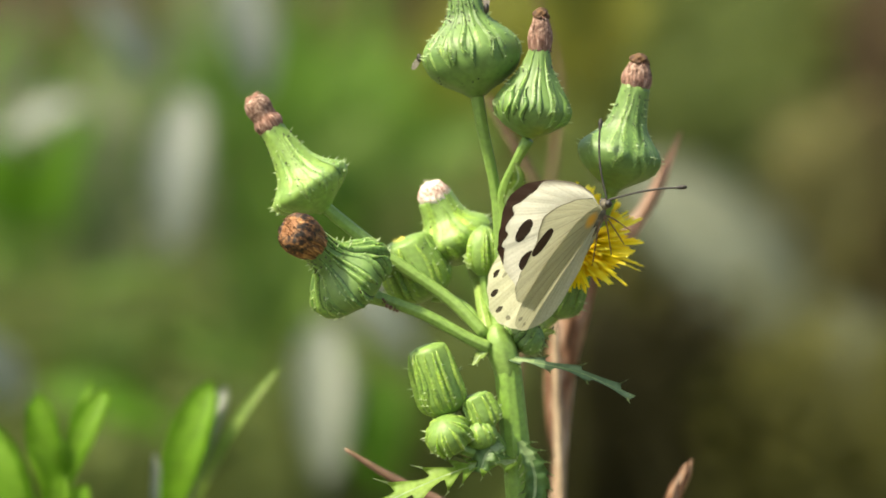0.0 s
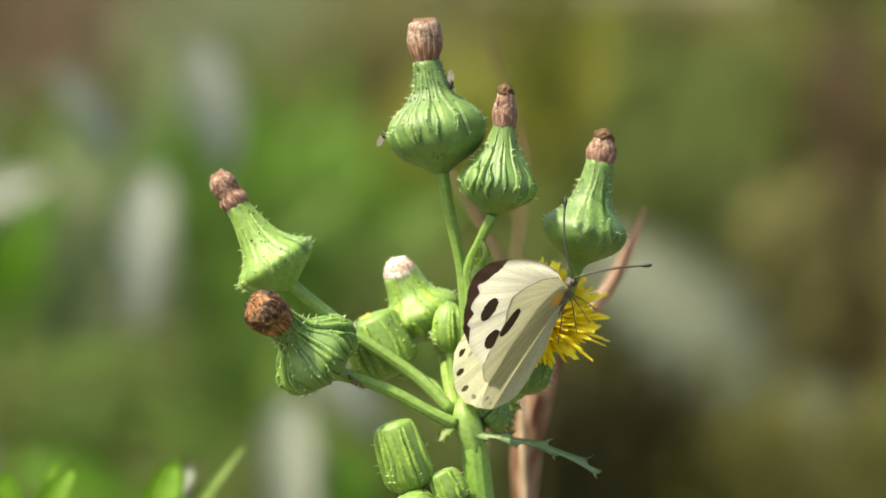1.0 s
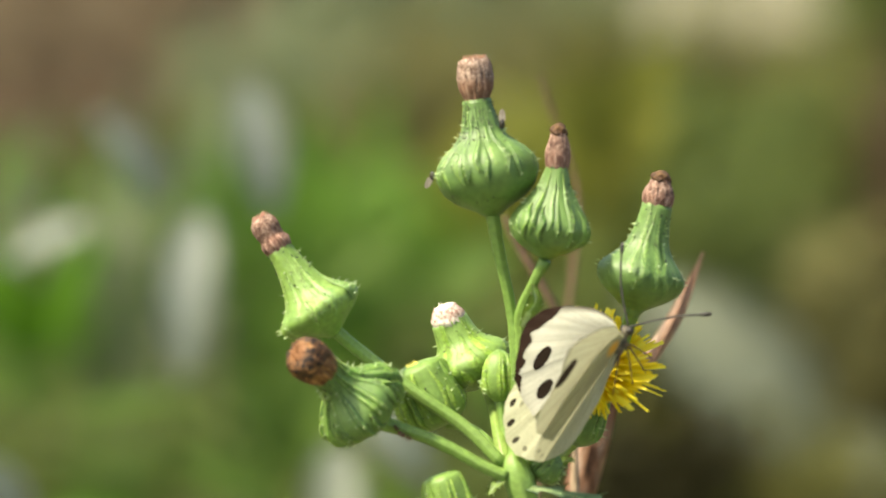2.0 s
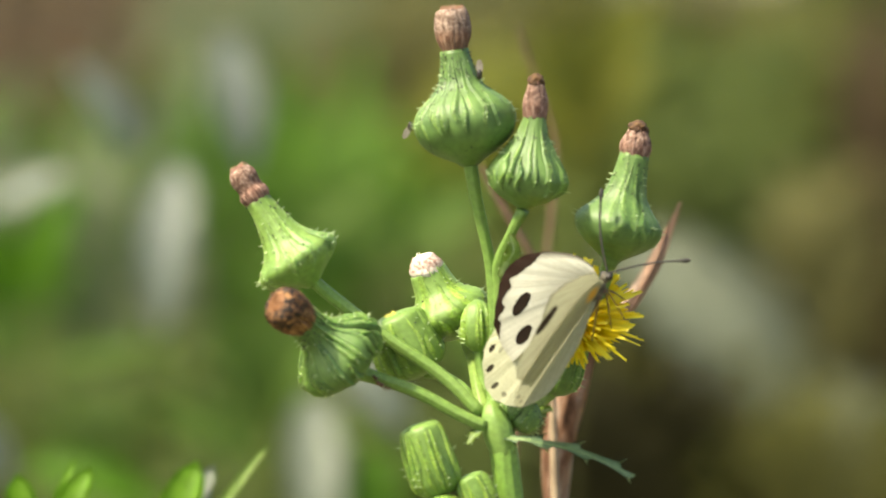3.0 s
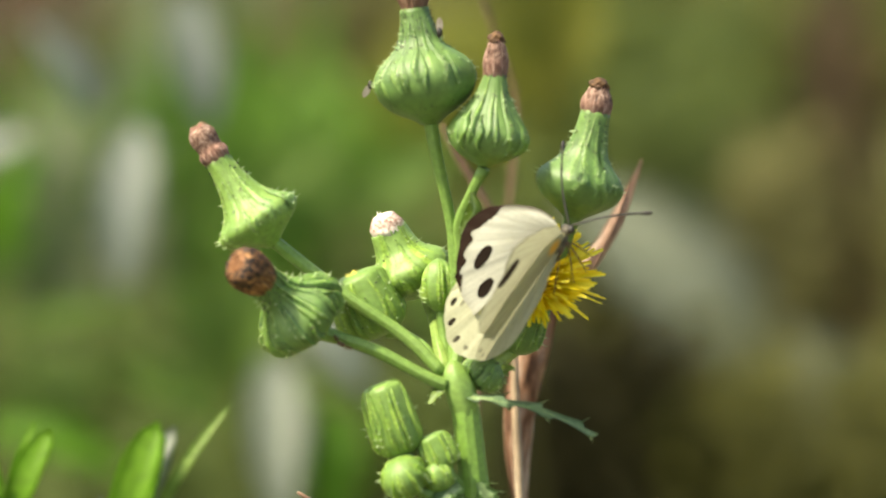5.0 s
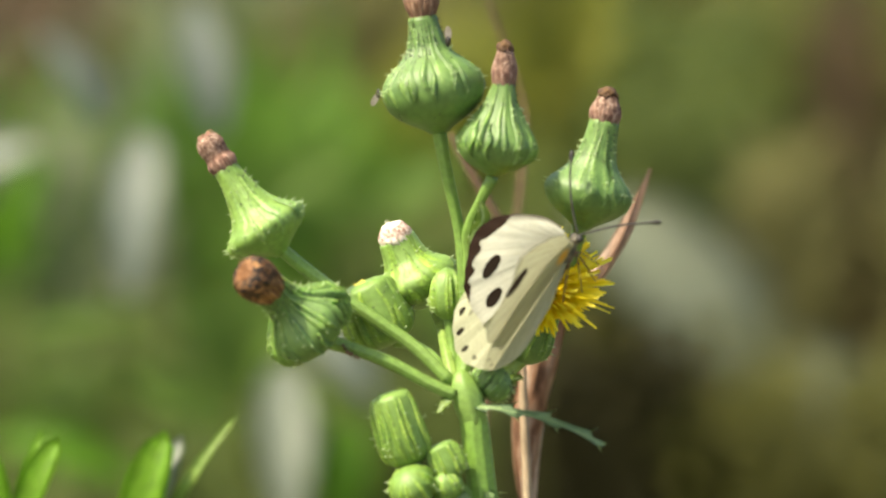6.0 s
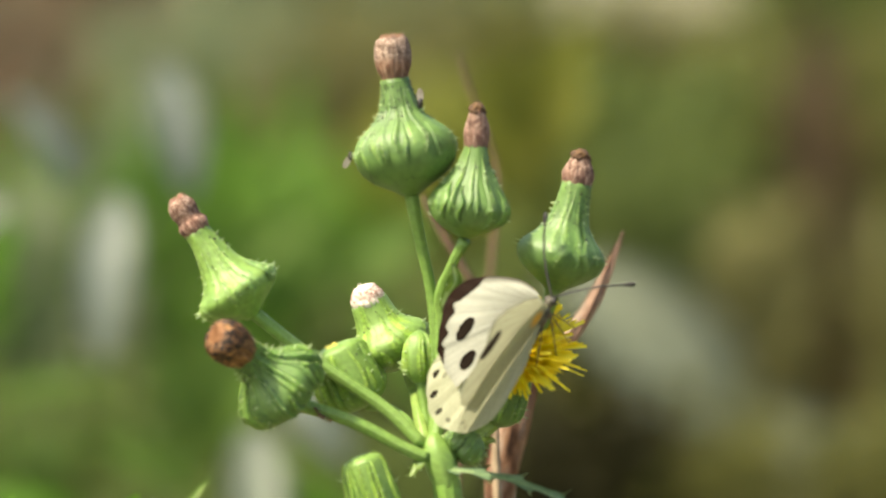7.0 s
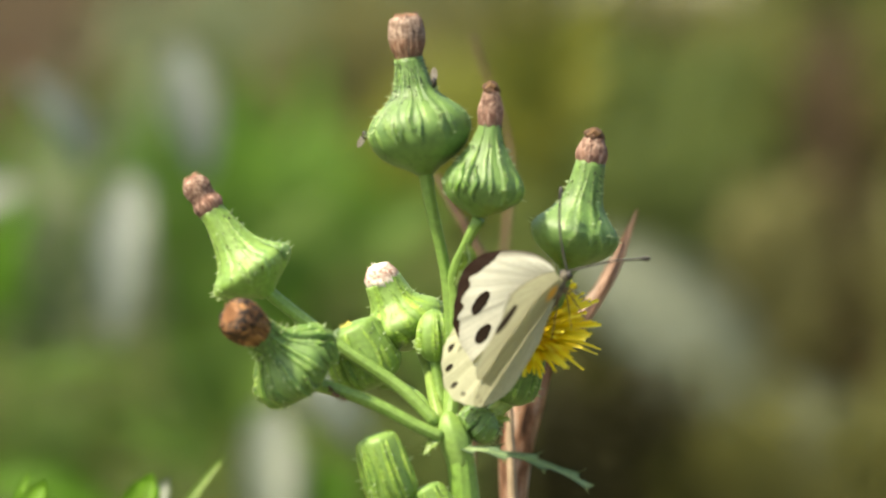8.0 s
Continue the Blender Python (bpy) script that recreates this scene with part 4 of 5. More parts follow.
def butterfly_parts():
    made = {}
    bm = bmesh.new()
    m = axis_frame(-TAIL * 0.0004, TAIL * 0.0056)
    turned(bm, m, [0, 0.2, 0.5, 0.8, 1], [0.0006, 0.0010, 0.0012, 0.0011, 0.0009], 0.006, 12, 20, lambda w, s: 1 + 0.06 * math.sin(9 * w + 7 * s))
    made["thorax"] = mesh_part("thorax", bm, FUZZ, "grey furry thorax")
    bm = bmesh.new()
    turned(bm, axis_frame(TAIL * 0.0055, TAIL * 0.0155), [0, 0.2, 0.6, 0.9, 1], [0.0009, 0.0012, 0.0011, 0.0008, 0.0002], 0.010, 18, 18, lambda w, s: 1 + 0.04 * math.cos(s * 50))
    made["abdomen"] = mesh_part("abdomen", bm, FUZZ, "slim grey abdomen")
    bm = bmesh.new()
    head = -TAIL * 0.0010
    bmesh.ops.create_uvsphere(bm, u_segments=16, v_segments=12, radius=0.00088, matrix=Matrix.Translation(head))
    made["head"] = mesh_part("head", bm, FUZZ, "small furry head")
    side = (SITE.to_3x3() @ Vector((0.6, -0.75, -0.25))).normalized()
    for k in (-1, 1):
        bm = bmesh.new()
        bmesh.ops.create_uvsphere(bm, u_segments=12, v_segments=8, radius=0.00062, matrix=Matrix.Translation(head + side * 0.0007 * k - TAIL * 0.0003))
        mesh_part("eye", bm, INSECT, "dark round eye", made["head"])
    r = SITE.to_3x3()
    for end, sag in (((-1.0, 3.0, 13.0), (-0.7, 0, 0)), ((12.6, -1.0, 2.2), (0, 0, 0.5))):
        bm = bmesh.new()
        tip, mid = r @ Vector(end) * 0.001, r @ Vector(sag) * 0.001
        pts = [head - TAIL * 0.0008 + tip * t + mid * math.sin(t * 3.14) for t in np.linspace(0, 1, 30)]
        tube(bm, pts, [0.00015 + 0.00003 * (i % 2) for i in range(25)] + [0.0002, 0.0003, 0.00036, 0.00034, 0.00016], 8)
        made.setdefault("antenna", []).append(mesh_part("antenna", bm, INSECT, "thin dark clubbed antenna"))
    for i, (knee, foot) in enumerate((((1.4, 0.6, -2.2), (3.6, 2.6, -5.6)), ((0.8, 0.4, -2.6), (1.6, 3.0, -7.4)), ((-0.6, 0.6, -3.4), (-1.4, 3.8, -9.0)), ((2.0, 2.0, -1.6), (4.6, 4.0, -3.4)))):
        bm = bmesh.new()
        pts = [r @ Vector(q) * 0.001 for q in spline(((0, 0, -0.8), knee, foot), 9)]
        tube(bm, pts, [0.00016, 0.00016, 0.00014, 0.00012, 0.00011, 0.0001, 0.00009, 0.00008, 0.00007], 6)
        mesh_part("leg", bm, RUST, "thin brown leg")
    for name, me in (("far_forewing", wing_mesh("wing", FAR_FORE, WING_UPPER, 0.9)), ("far_hindwing", wing_mesh("wing", FAR_HIND, WING_HIND, 0.5)),
                     ("near_forewing", wing_mesh("wing", NEAR_FORE, WING_UNDER, 0.15)), ("near_hindwing", wing_mesh("wing", NEAR_HIND, WING_UNDER_HIND, 0.1))):
        ob = new("forewing" if "fore" in name else "hindwing", me)
        ob.parent = butterfly
        made[name] = ob
    tagged(made["far_forewing"], "white forewing with black tip and two black spots")
    tagged(made["far_hindwing"], "cream hindwing with small dark marginal spots")
    tagged(made["near_forewing"], "cream underside of a forewing with a black spot")
    tagged(made["near_hindwing"], "pale cream underside of a hindwing")
    return made


def mesh_part(name, bm, material, label="", parent=None):
    ob = new(name, finish(name, bm, material))
    ob.parent = parent or butterfly
    return tagged(ob, label)


wings = butterfly_parts()


def near_wing(lean):
    """The pose of the near pair, swung by lean degrees from standing straight out towards the viewer."""
    w = radians(lean)
    return plane_pose((-0.56, 0.0, -0.83), (-0.828 * math.sin(w), -math.cos(w), 0.56 * math.sin(w)))


WING_POSES = {
    "far_forewing": plane_pose((-0.84, 0.3, 0.15), (-0.56, 0.06, -0.83)) @ pose(0, 0, 0.0004),
    "far_hindwing": plane_pose((-0.84, 0.3, 0.15), (-0.56, 0.06, -0.83)) @ pose(0, 0, -0.0004),
    "near_forewing": near_wing(19) @ pose(0, 0, 0.0004),
    "near_hindwing": near_wing(19) @ pose(0, 0, -0.0004),
}
for key, m in WING_POSES.items():
    wings[key].matrix_basis = m


# ---------------------------------------------------------------- small flies on the tallest head
def fly(place, wing_dir, size, label):
    ob = thing("fly", at(*place), label, "insect", "flies on the thistle")
    bm = bmesh.new()
    bmesh.ops.create_uvsphere(bm, u_segments=10, v_segments=8, radius=0.00042 * size, matrix=Matrix.Translation(ob.location) @ Matrix.Diagonal((1, 1, 1.7, 1)))
    part("body", bm, INSECT, ob)
    bm = bmesh.new()
    d = (SITE.to_3x3() @ Vector(wing_dir)).normalized()
    s = d.cross(Vector((0, 1, 0))).normalized()
    ring = [bm.verts.new(ob.location + d * (0.0011 + 0.0011 * math.cos(w)) * size + s * 0.0005 * math.sin(w) * size + Vector((0, 0.00006 * math.sin(2 * w), 0))) for w in np.linspace(0, 2 * math.pi, 14)[:-1]]
    bm.faces.new(ring)
    part("wing", bm, FLY_WING, ob, "clear brownish wing")


fly((1.25, 0.2, 26.2), (0.0, 0.2, 1.0), 1.1, "tiny dark fly perched on the seed head")
fly((-9.4, 1.0, 18.3), (-0.5, 0.0, -0.9), 1.0, "tiny dark fly perched on the seed head")



def ant(place, heading, label):
    """A tiny brown ant: three body beads and six legs."""
    ob = thing("ant", at(*place), label, "insect", "ants on the thistle")
    d = (SITE.to_3x3() @ Vector(heading)).normalized()
    side = d.cross(SITE.to_3x3() @ Vector((0, -1, 0.2))).normalized()
    for name, k, r in (("head", 0.0009, 0.00026), ("thorax", 0.0004, 0.00022), ("abdomen", -0.0003, 0.00038)):
        bm = bmesh.new()
        bmesh.ops.create_uvsphere(bm, u_segments=10, v_segments=8, radius=r, matrix=Matrix.Translation(ob.location + d * k))
        part(name, bm, RUST, ob)
    for k in (-1, 0, 1):
        for w in (-1, 1):
            bm = bmesh.new()
            foot = ob.location + d * (0.0004 + 0.0004 * k) + side * 0.0009 * w + SITE.to_3x3() @ Vector((0, 0.0004, 0))
            spike(bm, ob.location + d * 0.0004, foot, 0.00006, 0)
            part("leg", bm, RUST, ob)


ant((-14.4, -3.6, -20.9), (-0.5, 0.0, 0.8), "tiny brown ant at the foot of a seed head")
ant((-13.4, -3.2, -21.6), (0.8, 0.0, -0.4), "tiny brown ant on the flower stalk")


# ---------------------------------------------------------------- dry stalks behind the thistle
def dry_stalk(name, points, radii_mm, skin, label, count=26):
    down = points[-1]
    base = at(down[0] + 6, down[1] + 30, 0)
    ground = Vector((base.x, base.y, 0))
    ob = thing(name, ground, label, "dry stalk", "dry stalks")
    bm = bmesh.new()
    line, radii = stem_line(points, radii_mm, count)
    low = line[-1]
    for i in range(1, 9):
        line.append(low.lerp(ground, i / 8))
        radii.append(radii[-1])
    tube(bm, line, radii, 12, 5, 0.12)
    part("stalk", bm, skin, ob)
    return ob


def sheath(parent, points, half_mm, skin, facing, seed):
    """A papery, crumpled leaf sheath wrapped on a dry stalk."""
    rng = random.Random(seed)
    bm = bmesh.new()
    line = [at(*p) for p in spline(points, 30)]
    face = (SITE.to_3x3() @ Vector(facing)).normalized()
    rows = []
    for i, p in enumerate(line):
        d = (line[min(i + 1, 29)] - line[max(i - 1, 0)]).normalized()
        across = d.cross(face).normalized()
        w = ease(list(np.linspace(0, 1, len(half_mm))), half_mm, i / 29) * 0.001
        rows.append([bm.verts.new(p + across * w * k + face * w * (0.9 - 0.8 * k * k) + face * 0.0004 * math.sin(i * 0.7 + 6 * k + rng.random())) for k in np.linspace(-1, 1, 9)])
    uv = bm.loops.layers.uv.verify()
    for i, (r0, r1) in enumerate(zip(rows, rows[1:])):
        for k in range(8):
            f = bm.faces.new((r0[k], r0[k + 1], r1[k + 1], r1[k]))
            for loop, (du, dv) in zip(f.loops, ((0, 0), (1, 0), (1, 1), (0, 1))):
                loop[uv].uv = ((k + du) / 8 * 0.5, (i + dv) / 29 * 1.6)
    bmesh.ops.solidify(bm, geom=bm.faces[:], thickness=0.0002)
    return part("dry_leaf_sheath", bm, skin, parent)


s = dry_stalk("dry_stalk", ((19.5, 80, -17.4), (18.0, 80, -22), (16.6, 80, -28), (14.7, 80, -44.6), (14, 80, -60)), (0.9, 1.1, 1.2, 1.2, 1.2), DRY, "brown dry grass stalk with a papery sheath")
sheath(s, ((34.8, 82, 7.2), (31.5, 82, -1.0), (26.8, 81, -9.0), (22.2, 80, -14.5), (19.2, 80, -19.0)), (0.2, 1.1, 1.4, 1.3, 0.8), PALE_PAPER, (0.3, -0.9, 0.3), 3)
sheath(s, ((20.6, 79, -15.0), (16.9, 78, -23.0), (14.9, 78, -30), (13.9, 78, -38.0), (13.3, 78, -49)), (0.8, 2.2, 3.1, 2.9, 2.6, 1.9, 0.3), PAPER, (-0.1, -1.0, 0.1), 4)
dry_stalk("dry_stalk", ((13.4, 70, -24), (13.6, 70, -34), (14.6, 70, -58)), (0.5, 0.75, 0.8), STRAW, "thin straw-coloured dry stalk")
dry_stalk("dry_stalk", ((1.6, 140, 14), (4.1, 140, 9.0), (7.8, 140, 2.8), (11.4, 140, -4.2), (12, 142, -15), (8, 142, -30), (7.5, 142, -60)), (0.3, 0.6, 0.7, 0.6, 0.5, 0.5, 0.5), RUST, "rusty bent dry stalk")
dry_stalk("dry_stalk", ((8.6, 190, 40.5), (10.0, 190, 35.5), (11.9, 190, 30.4), (15.4, 190, 18.6), (14.6, 190, 4.4), (13.0, 190, -6.6), (10, 190, -22), (7.5, 190, -38), (8, 190, -64)), (0.2, 0.45, 0.3, 0.4, 0.5, 0.45, 0.4, 0.4, 0.4), RUST, "thin reddish dry grass stalk")
dry_stalk("dry_stalk", ((-21.5, 30, -45.4), (-14, 30, -50), (-6, 30, -54), (-1.5, 30, -57), (2, 30, -66)), (0.25, 0.7, 0.9, 0.8, 0.8), RUST, "brown dry twig crossing behind the buds")
s = dry_stalk("dry_stalk", ((34.2, 40, -50.0), (32.4, 40, -55), (30, 40, -62)), (0.5, 0.8, 0.8), RUST, "brown dry stalk with a pointed pod")
sheath(s, ((35.8, 39, -47.0), (34.6, 39, -49.5), (32.4, 39, -54), (29.8, 39, -62)), (0.3, 1.1, 1.4, 1.0), PAPER, (0.1, -1.0, 0.1), 6)


# ---------------------------------------------------------------- weeds around and behind
def leaf_blade(parent, foot, tip, half_mm, skin, facing=(0, -0.8, 0.6), bow=0.12, label="", blunt=False):
    """A lance-shaped leaf, creased at the midrib and bowed."""
    bm = bmesh.new()
    a, b = at(*foot), at(*tip)
    d = (b - a).normalized()
    face = SITE.to_3x3() @ Vector(facing)
    across = d.cross(face).normalized()
    up = across.cross(d)
    rows = []
    for i in range(13):
        t = i / 12
        w = half_mm * 0.001 * (math.sin(math.pi * (0.06 + 0.94 * t) ** 0.9) ** 0.75 if t < 1 else 0.03)
        if blunt:
            w = half_mm * 0.001 * min(1.0, 0.35 + 1.3 * t) * math.sqrt(max(0.002, 1 - max(0.0, (t - 0.55) / 0.45) ** 2.4))
        p = a.lerp(b, t) + up * ((b - a).length * bow * math.sin(math.pi * t))
        rows.append([bm.verts.new(p + across * w * k + up * w * 0.35 * abs(k)) for k in (-1, -0.5, 0, 0.5, 1)])
    for r0, r1 in zip(rows, rows[1:]):
        for k in range(4):
            bm.faces.new((r0[k], r0[k + 1], r1[k + 1], r1[k]))
    bmesh.ops.solidify(bm, geom=bm.faces[:], thickness=0.0003)
    return part("leaf", bm, skin, parent, label)


def weed(label, crown, leaves, skin, stem_skin, stem_mm=1.2, bow=0.12):
    """A weed: an upright stem from the ground to its crown and leaves (foot, tip, half width, skin or None)."""
    top = at(*crown)
    ob = thing("weed", Vector((top.x + 0.01, top.y + 0.01, 0)), label, "plant", "weeds")
    bm = bmesh.new()
    n = 12
    pts = [ob.location.lerp(top, i / (n - 1)) + Vector((0.006 * math.sin(i * 0.6), 0.004 * math.sin(i * 0.8), 0)) for i in range(n)]
    tube(bm, pts, [stem_mm * 0.001 * (1.6 - 0.8 * i / (n - 1)) for i in range(n)], 8)
    part("stem", bm, stem_skin, ob)
    for foot, tip, half, own in leaves:
        leaf_blade(ob, foot, tip, half, own or skin, bow=bow, blunt=skin is WEED_BRIGHT and half > 2)
    return ob


weed("bright green weed with upright lance leaves", (-54.2, 117, -66.7), (
    ((-54.7, 115, -64.6), (-47.1, 115, -37.1), 3.9, None), ((-53.1, 117, -62.5), (-44.4, 119, -38.0), 2.6, GREY_LEAF),
    ((-50.0, 119, -59.4), (-34.4, 117, -34.0), 1.3, PALE_STALK), ((-55.2, 116, -66.7), (-57.3, 117, -49.9), 1.8, GREY_LEAF)), WEED_BRIGHT, WEED_BRIGHT)
weed("bright green weed with rounded leaves", (-74.0, 111, -64.6), (
    ((-75.0, 111, -59.4), (-77.8, 109, -39.2), 3.2, None), ((-73.5, 111, -58.4), (-65.2, 111, -38.1), 2.7, None), ((-72.9, 113, -57.3), (-68.4, 117, -36.9), 1.8, None),
    ((-74.0, 109, -66.7), (-73.0, 105, -53.2), 3.4, None), ((-73.0, 108, -66.7), (-68.3, 105, -55.2), 2.4, None), ((-79.2, 111, -73.0), (-87.0, 111, -44.4), 4.6, None)), WEED_BRIGHT, WEED_BRIGHT)

# taller weeds further back, with broad leaves; the palest have the sky's sheen painted into their colour
FAR_WEEDS = (
    ("tall weed with drooping leaves coloured pale as sky sheen", (-103, 1040, 46), (
        ((-94, 1040, 26), (-99, 1030, -28), 9.5, SKY_SHEEN_LEAF), ((-107, 1050, 30), (-128, 1040, 58), 6, SKY_SHEEN_LEAF), ((-80, 1060, 69), (-71, 1060, 25), 9, SKY_SHEEN_LEAF),
        ((-130, 1050, 22), (-158, 1060, 9), 6, SKY_SHEEN_LEAF), ((-96, 1060, -34), (-137, 1060, -40), 5, None))),
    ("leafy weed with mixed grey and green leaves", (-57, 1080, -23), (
        ((-48, 960, -46), (-46, 930, -98), 10, GREY_LEAF), ((-30, 1080, -66), (-33, 1070, -108), 10, WEED_GREEN), ((-42, 1090, -38), (-20, 1090, -62), 7, SKY_SHEEN_LEAF),
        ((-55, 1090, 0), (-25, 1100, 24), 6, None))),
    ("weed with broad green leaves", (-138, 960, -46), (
        ((-136, 960, -35), (-173, 960, -5), 6, None), ((-136, 960, -68), (-92, 950, -82), 8, WEED_GREEN), ((-143, 960, -72), (-162, 950, -48), 7, SKY_SHEEN_LEAF))),
    ("low leafy green weed", (-64, 1000, -58), (
        ((-64, 1000, -56), (-82, 990, -22), 8, None), ((-62, 1000, -54), (-44, 990, -24), 8, None), ((-64, 1010, -50), (-60, 1000, -14), 8, None),
        ((-66, 990, -66), (-98, 980, -52), 8, None), ((-60, 990, -68), (-30, 980, -58), 8, None))),
    ("leafy green weed at the thicket's edge", (-150, 1100, -20), (
        ((-150, 1100, -18), (-176, 1100, 14), 11, WEED_GREEN), ((-148, 1100, -16), (-128, 1100, 20), 8, WEED_GREEN), ((-150, 1110, -30), (-172, 1100, -34), 8, None))),
    ("weed with mid-green leaves", (-20, 1300, 0), (
        ((-22, 1300, -2), (10, 1300, 20), 11, None), ((-26, 1300, -6), (-64, 1300, 18), 11, None), ((-18, 1300, -12), (6, 1290, -50), 9, None))),
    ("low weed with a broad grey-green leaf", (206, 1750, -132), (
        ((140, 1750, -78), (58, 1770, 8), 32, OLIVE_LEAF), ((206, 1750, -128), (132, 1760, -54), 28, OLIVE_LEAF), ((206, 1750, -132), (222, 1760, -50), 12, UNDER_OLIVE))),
    ("yellow-green weed among olive undergrowth", (36, 1200, 50), (
        ((36, 1200, 40), (26, 1190, 80), 12, YELLOW_LEAF), ((38, 1210, 36), (62, 1200, 66), 13, YELLOW_LEAF), ((34, 1210, 56), (42, 1200, 18), 11, YELLOW_LEAF), ((44, 1220, 58), (64, 1210, 88), 11, YELLOW_LEAF))),
)
for label, crown, leaves in FAR_WEEDS:
    weed(label, crown, leaves, UNDER_GREEN, UNDER_OLIVE, 0.6, 0.08)


def thicket(label, skin, span, crest, depth, plants, leaves, length, seed, rise=(-0.5, 0.9), slim=0.28, canopy=0.24):
    """A thicket of small weeds standing on the ground. span and crest: where its plants stand across and how high they reach, as seen
    from the lens, in millimetres at one metre; depth: how far behind the thistle, in millimetres."""
    rng = np.random.default_rng(seed)
    verts, faces, tops = [], [], []
    for _ in range(plants):
        y = rng.uniform(*depth)
        far = 1.0 + y * 0.001
        top = at(rng.uniform(*span) * far, y, (crest + rng.normal() * 3.0 - abs(rng.normal()) * 4.0) * far)
        top.z = max(top.z, 0.05)
        lean = rng.normal(size=2) * 0.06
        tops.append((*top, *lean))
        k = len(verts)
        for h, r in ((0.0, 0.0018), (top.z, 0.0007)):
            for w in (0.0, 2.094, 4.189):
                verts.append((top.x + lean[0] * (h - top.z) + r * math.cos(w), top.y + lean[1] * (h - top.z) + r * math.sin(w), h))
        faces += [(k, k + 1, k + 4, k + 3), (k + 1, k + 2, k + 5, k + 4), (k + 2, k, k + 3, k + 5)]
    tops = np.repeat(np.array(tops), leaves, axis=0)
    many = len(tops)
    down = np.minimum(canopy, tops[:, 2] - 0.01) * rng.random(many)
    foot = np.stack((tops[:, 0] - tops[:, 3] * down, tops[:, 1] - tops[:, 4] * down, tops[:, 2] - down), 1)
    turn, lift = rng.uniform(0, 6.283, many), rng.uniform(*rise, many)
    d = np.stack((np.cos(turn) * np.cos(lift), np.sin(turn) * np.cos(lift), np.sin(lift)), 1)
    side = np.cross(d, rng.normal(size=(many, 3)) * 0.35 + (0.1, 0.2, 1.0))
    side /= np.linalg.norm(side, axis=1)[:, None]
    up = np.cross(side, d)
    ln = rng.uniform(*length, many)[:, None] * 0.001
    w = ln * slim * rng.uniform(0.7, 1.2, many)[:, None]
    rows = []
    for t, f in ((0.0, 0.12), (0.45, 1.0), (1.0, 0.06)):
        p = foot + d * ln * t + up * ln * 0.15 * math.sin(3.1 * t)
        rows += [p - side * w * f, p - up * w * 0.15, p + side * w * f]
    base = len(verts)
    verts = np.concatenate((np.array(verts), np.stack(rows, 1).reshape(-1, 3)))
    k = base + np.arange(many)[:, None] * 9
    faces += np.concatenate([k + np.array(q) for q in ((0, 1, 4, 3), (1, 2, 5, 4), (3, 4, 7, 6), (4, 5, 8, 7))]).tolist()
    me = bpy.data.meshes.new("undergrowth")
    me.from_pydata(verts.tolist(), [], faces)
    me.shade_smooth()
    me.materials.append(skin)
    return tagged(new("undergrowth", me), label, "undergrowth", "", "stuff")


# far rank, before bare tan ground
thicket("dry tan grass and litter far behind the thistle", DRY_TAN, (-92, -36), 60, (3900, 4800), 110, 40, (18, 44), 5, (0.2, 1.4), 0.16)
thicket("grey-green weeds far behind the thistle", GREY_WEED, (-48, -18), 41, (3600, 4300), 110, 40, (14, 36), 6)
thicket("brownish weeds far behind the thistle", OLIVE_TAN, (-24, 12), 40, (3500, 4200), 90, 45, (12, 30), 31)
thicket("olive weeds far behind the thistle", UNDER_OLIVE, (8, 92), 41, (3600, 4400), 130, 40, (14, 36), 7)
thicket("pale grey-green weeds at the clearing's far side", GREY_WEED, (-60, 22), 57, (5200, 6200), 90, 40, (16, 40), 29)
thicket("olive weeds at the clearing's far side", OLIVE_GREEN, (54, 92), 57, (5200, 6200), 60, 40, (16, 40), 30)
# middle rank
thicket("brown dead stems behind the green weeds", UNDER_BROWN, (-92, -56), 32, (2700, 3500), 70, 45, (16, 44), 8, (0.2, 1.4), 0.14)
thicket("dull green weeds behind the thistle", OLIVE_GREEN, (-66, -28), 27, (2600, 3300), 100, 45, (12, 30), 9)
thicket("vivid green weeds behind the thistle", WEED_VIVID, (-36, 2), 16, (2600, 3300), 110, 45, (12, 30), 10)
thicket("yellow-olive weeds behind the thistle", YELLOW_LEAF, (-6, 31), 28, (2700, 3300), 100, 45, (12, 30), 11)
thicket("olive-green weeds behind the thistle", OLIVE_GREEN, (22, 56), 30, (2600, 3300), 100, 45, (12, 30), 12)
thicket("brownish olive weeds behind the thistle", UNDER_OLIVE, (50, 92), 30, (2600, 3400), 110, 45, (12, 34), 13, (0.2, 1.4), 0.16)
# near rank
thicket("fresh green weeds close behind the thistle", UNDER_DEEP, (-92, -46), 8, (1900, 2500), 90, 45, (10, 26), 14)
thicket("shaded green weeds close behind the thistle", OLIVE_GREEN, (-60, -18), 2, (1900, 2500), 90, 45, (10, 26), 15)
thicket("dull olive-green weeds close behind the thistle", OLIVE_GREEN, (-24, 18), -2, (1900, 2500), 100, 45, (10, 26), 16)
thicket("green-olive weeds above the hollow", OLIVE_GREEN, (14, 54), 17, (2300, 2600), 70, 45, (10, 24), 32)
thicket("olive weeds beside the hollow", UNDER_OLIVE, (14, 52), -6, (2000, 2500), 100, 70, (8, 20), 17)
thicket("reddish brown dry stems among olive weeds", DRY_RED, (60, 67), 20, (1900, 2300), 8, 45, (20, 60), 18, (0.8, 1.5), 0.08)
thicket("olive weeds with dry leaves", OLIVE_TAN, (46, 92), 6, (1900, 2500), 120, 70, (9, 24), 19, (0.2, 1.4), 0.18)
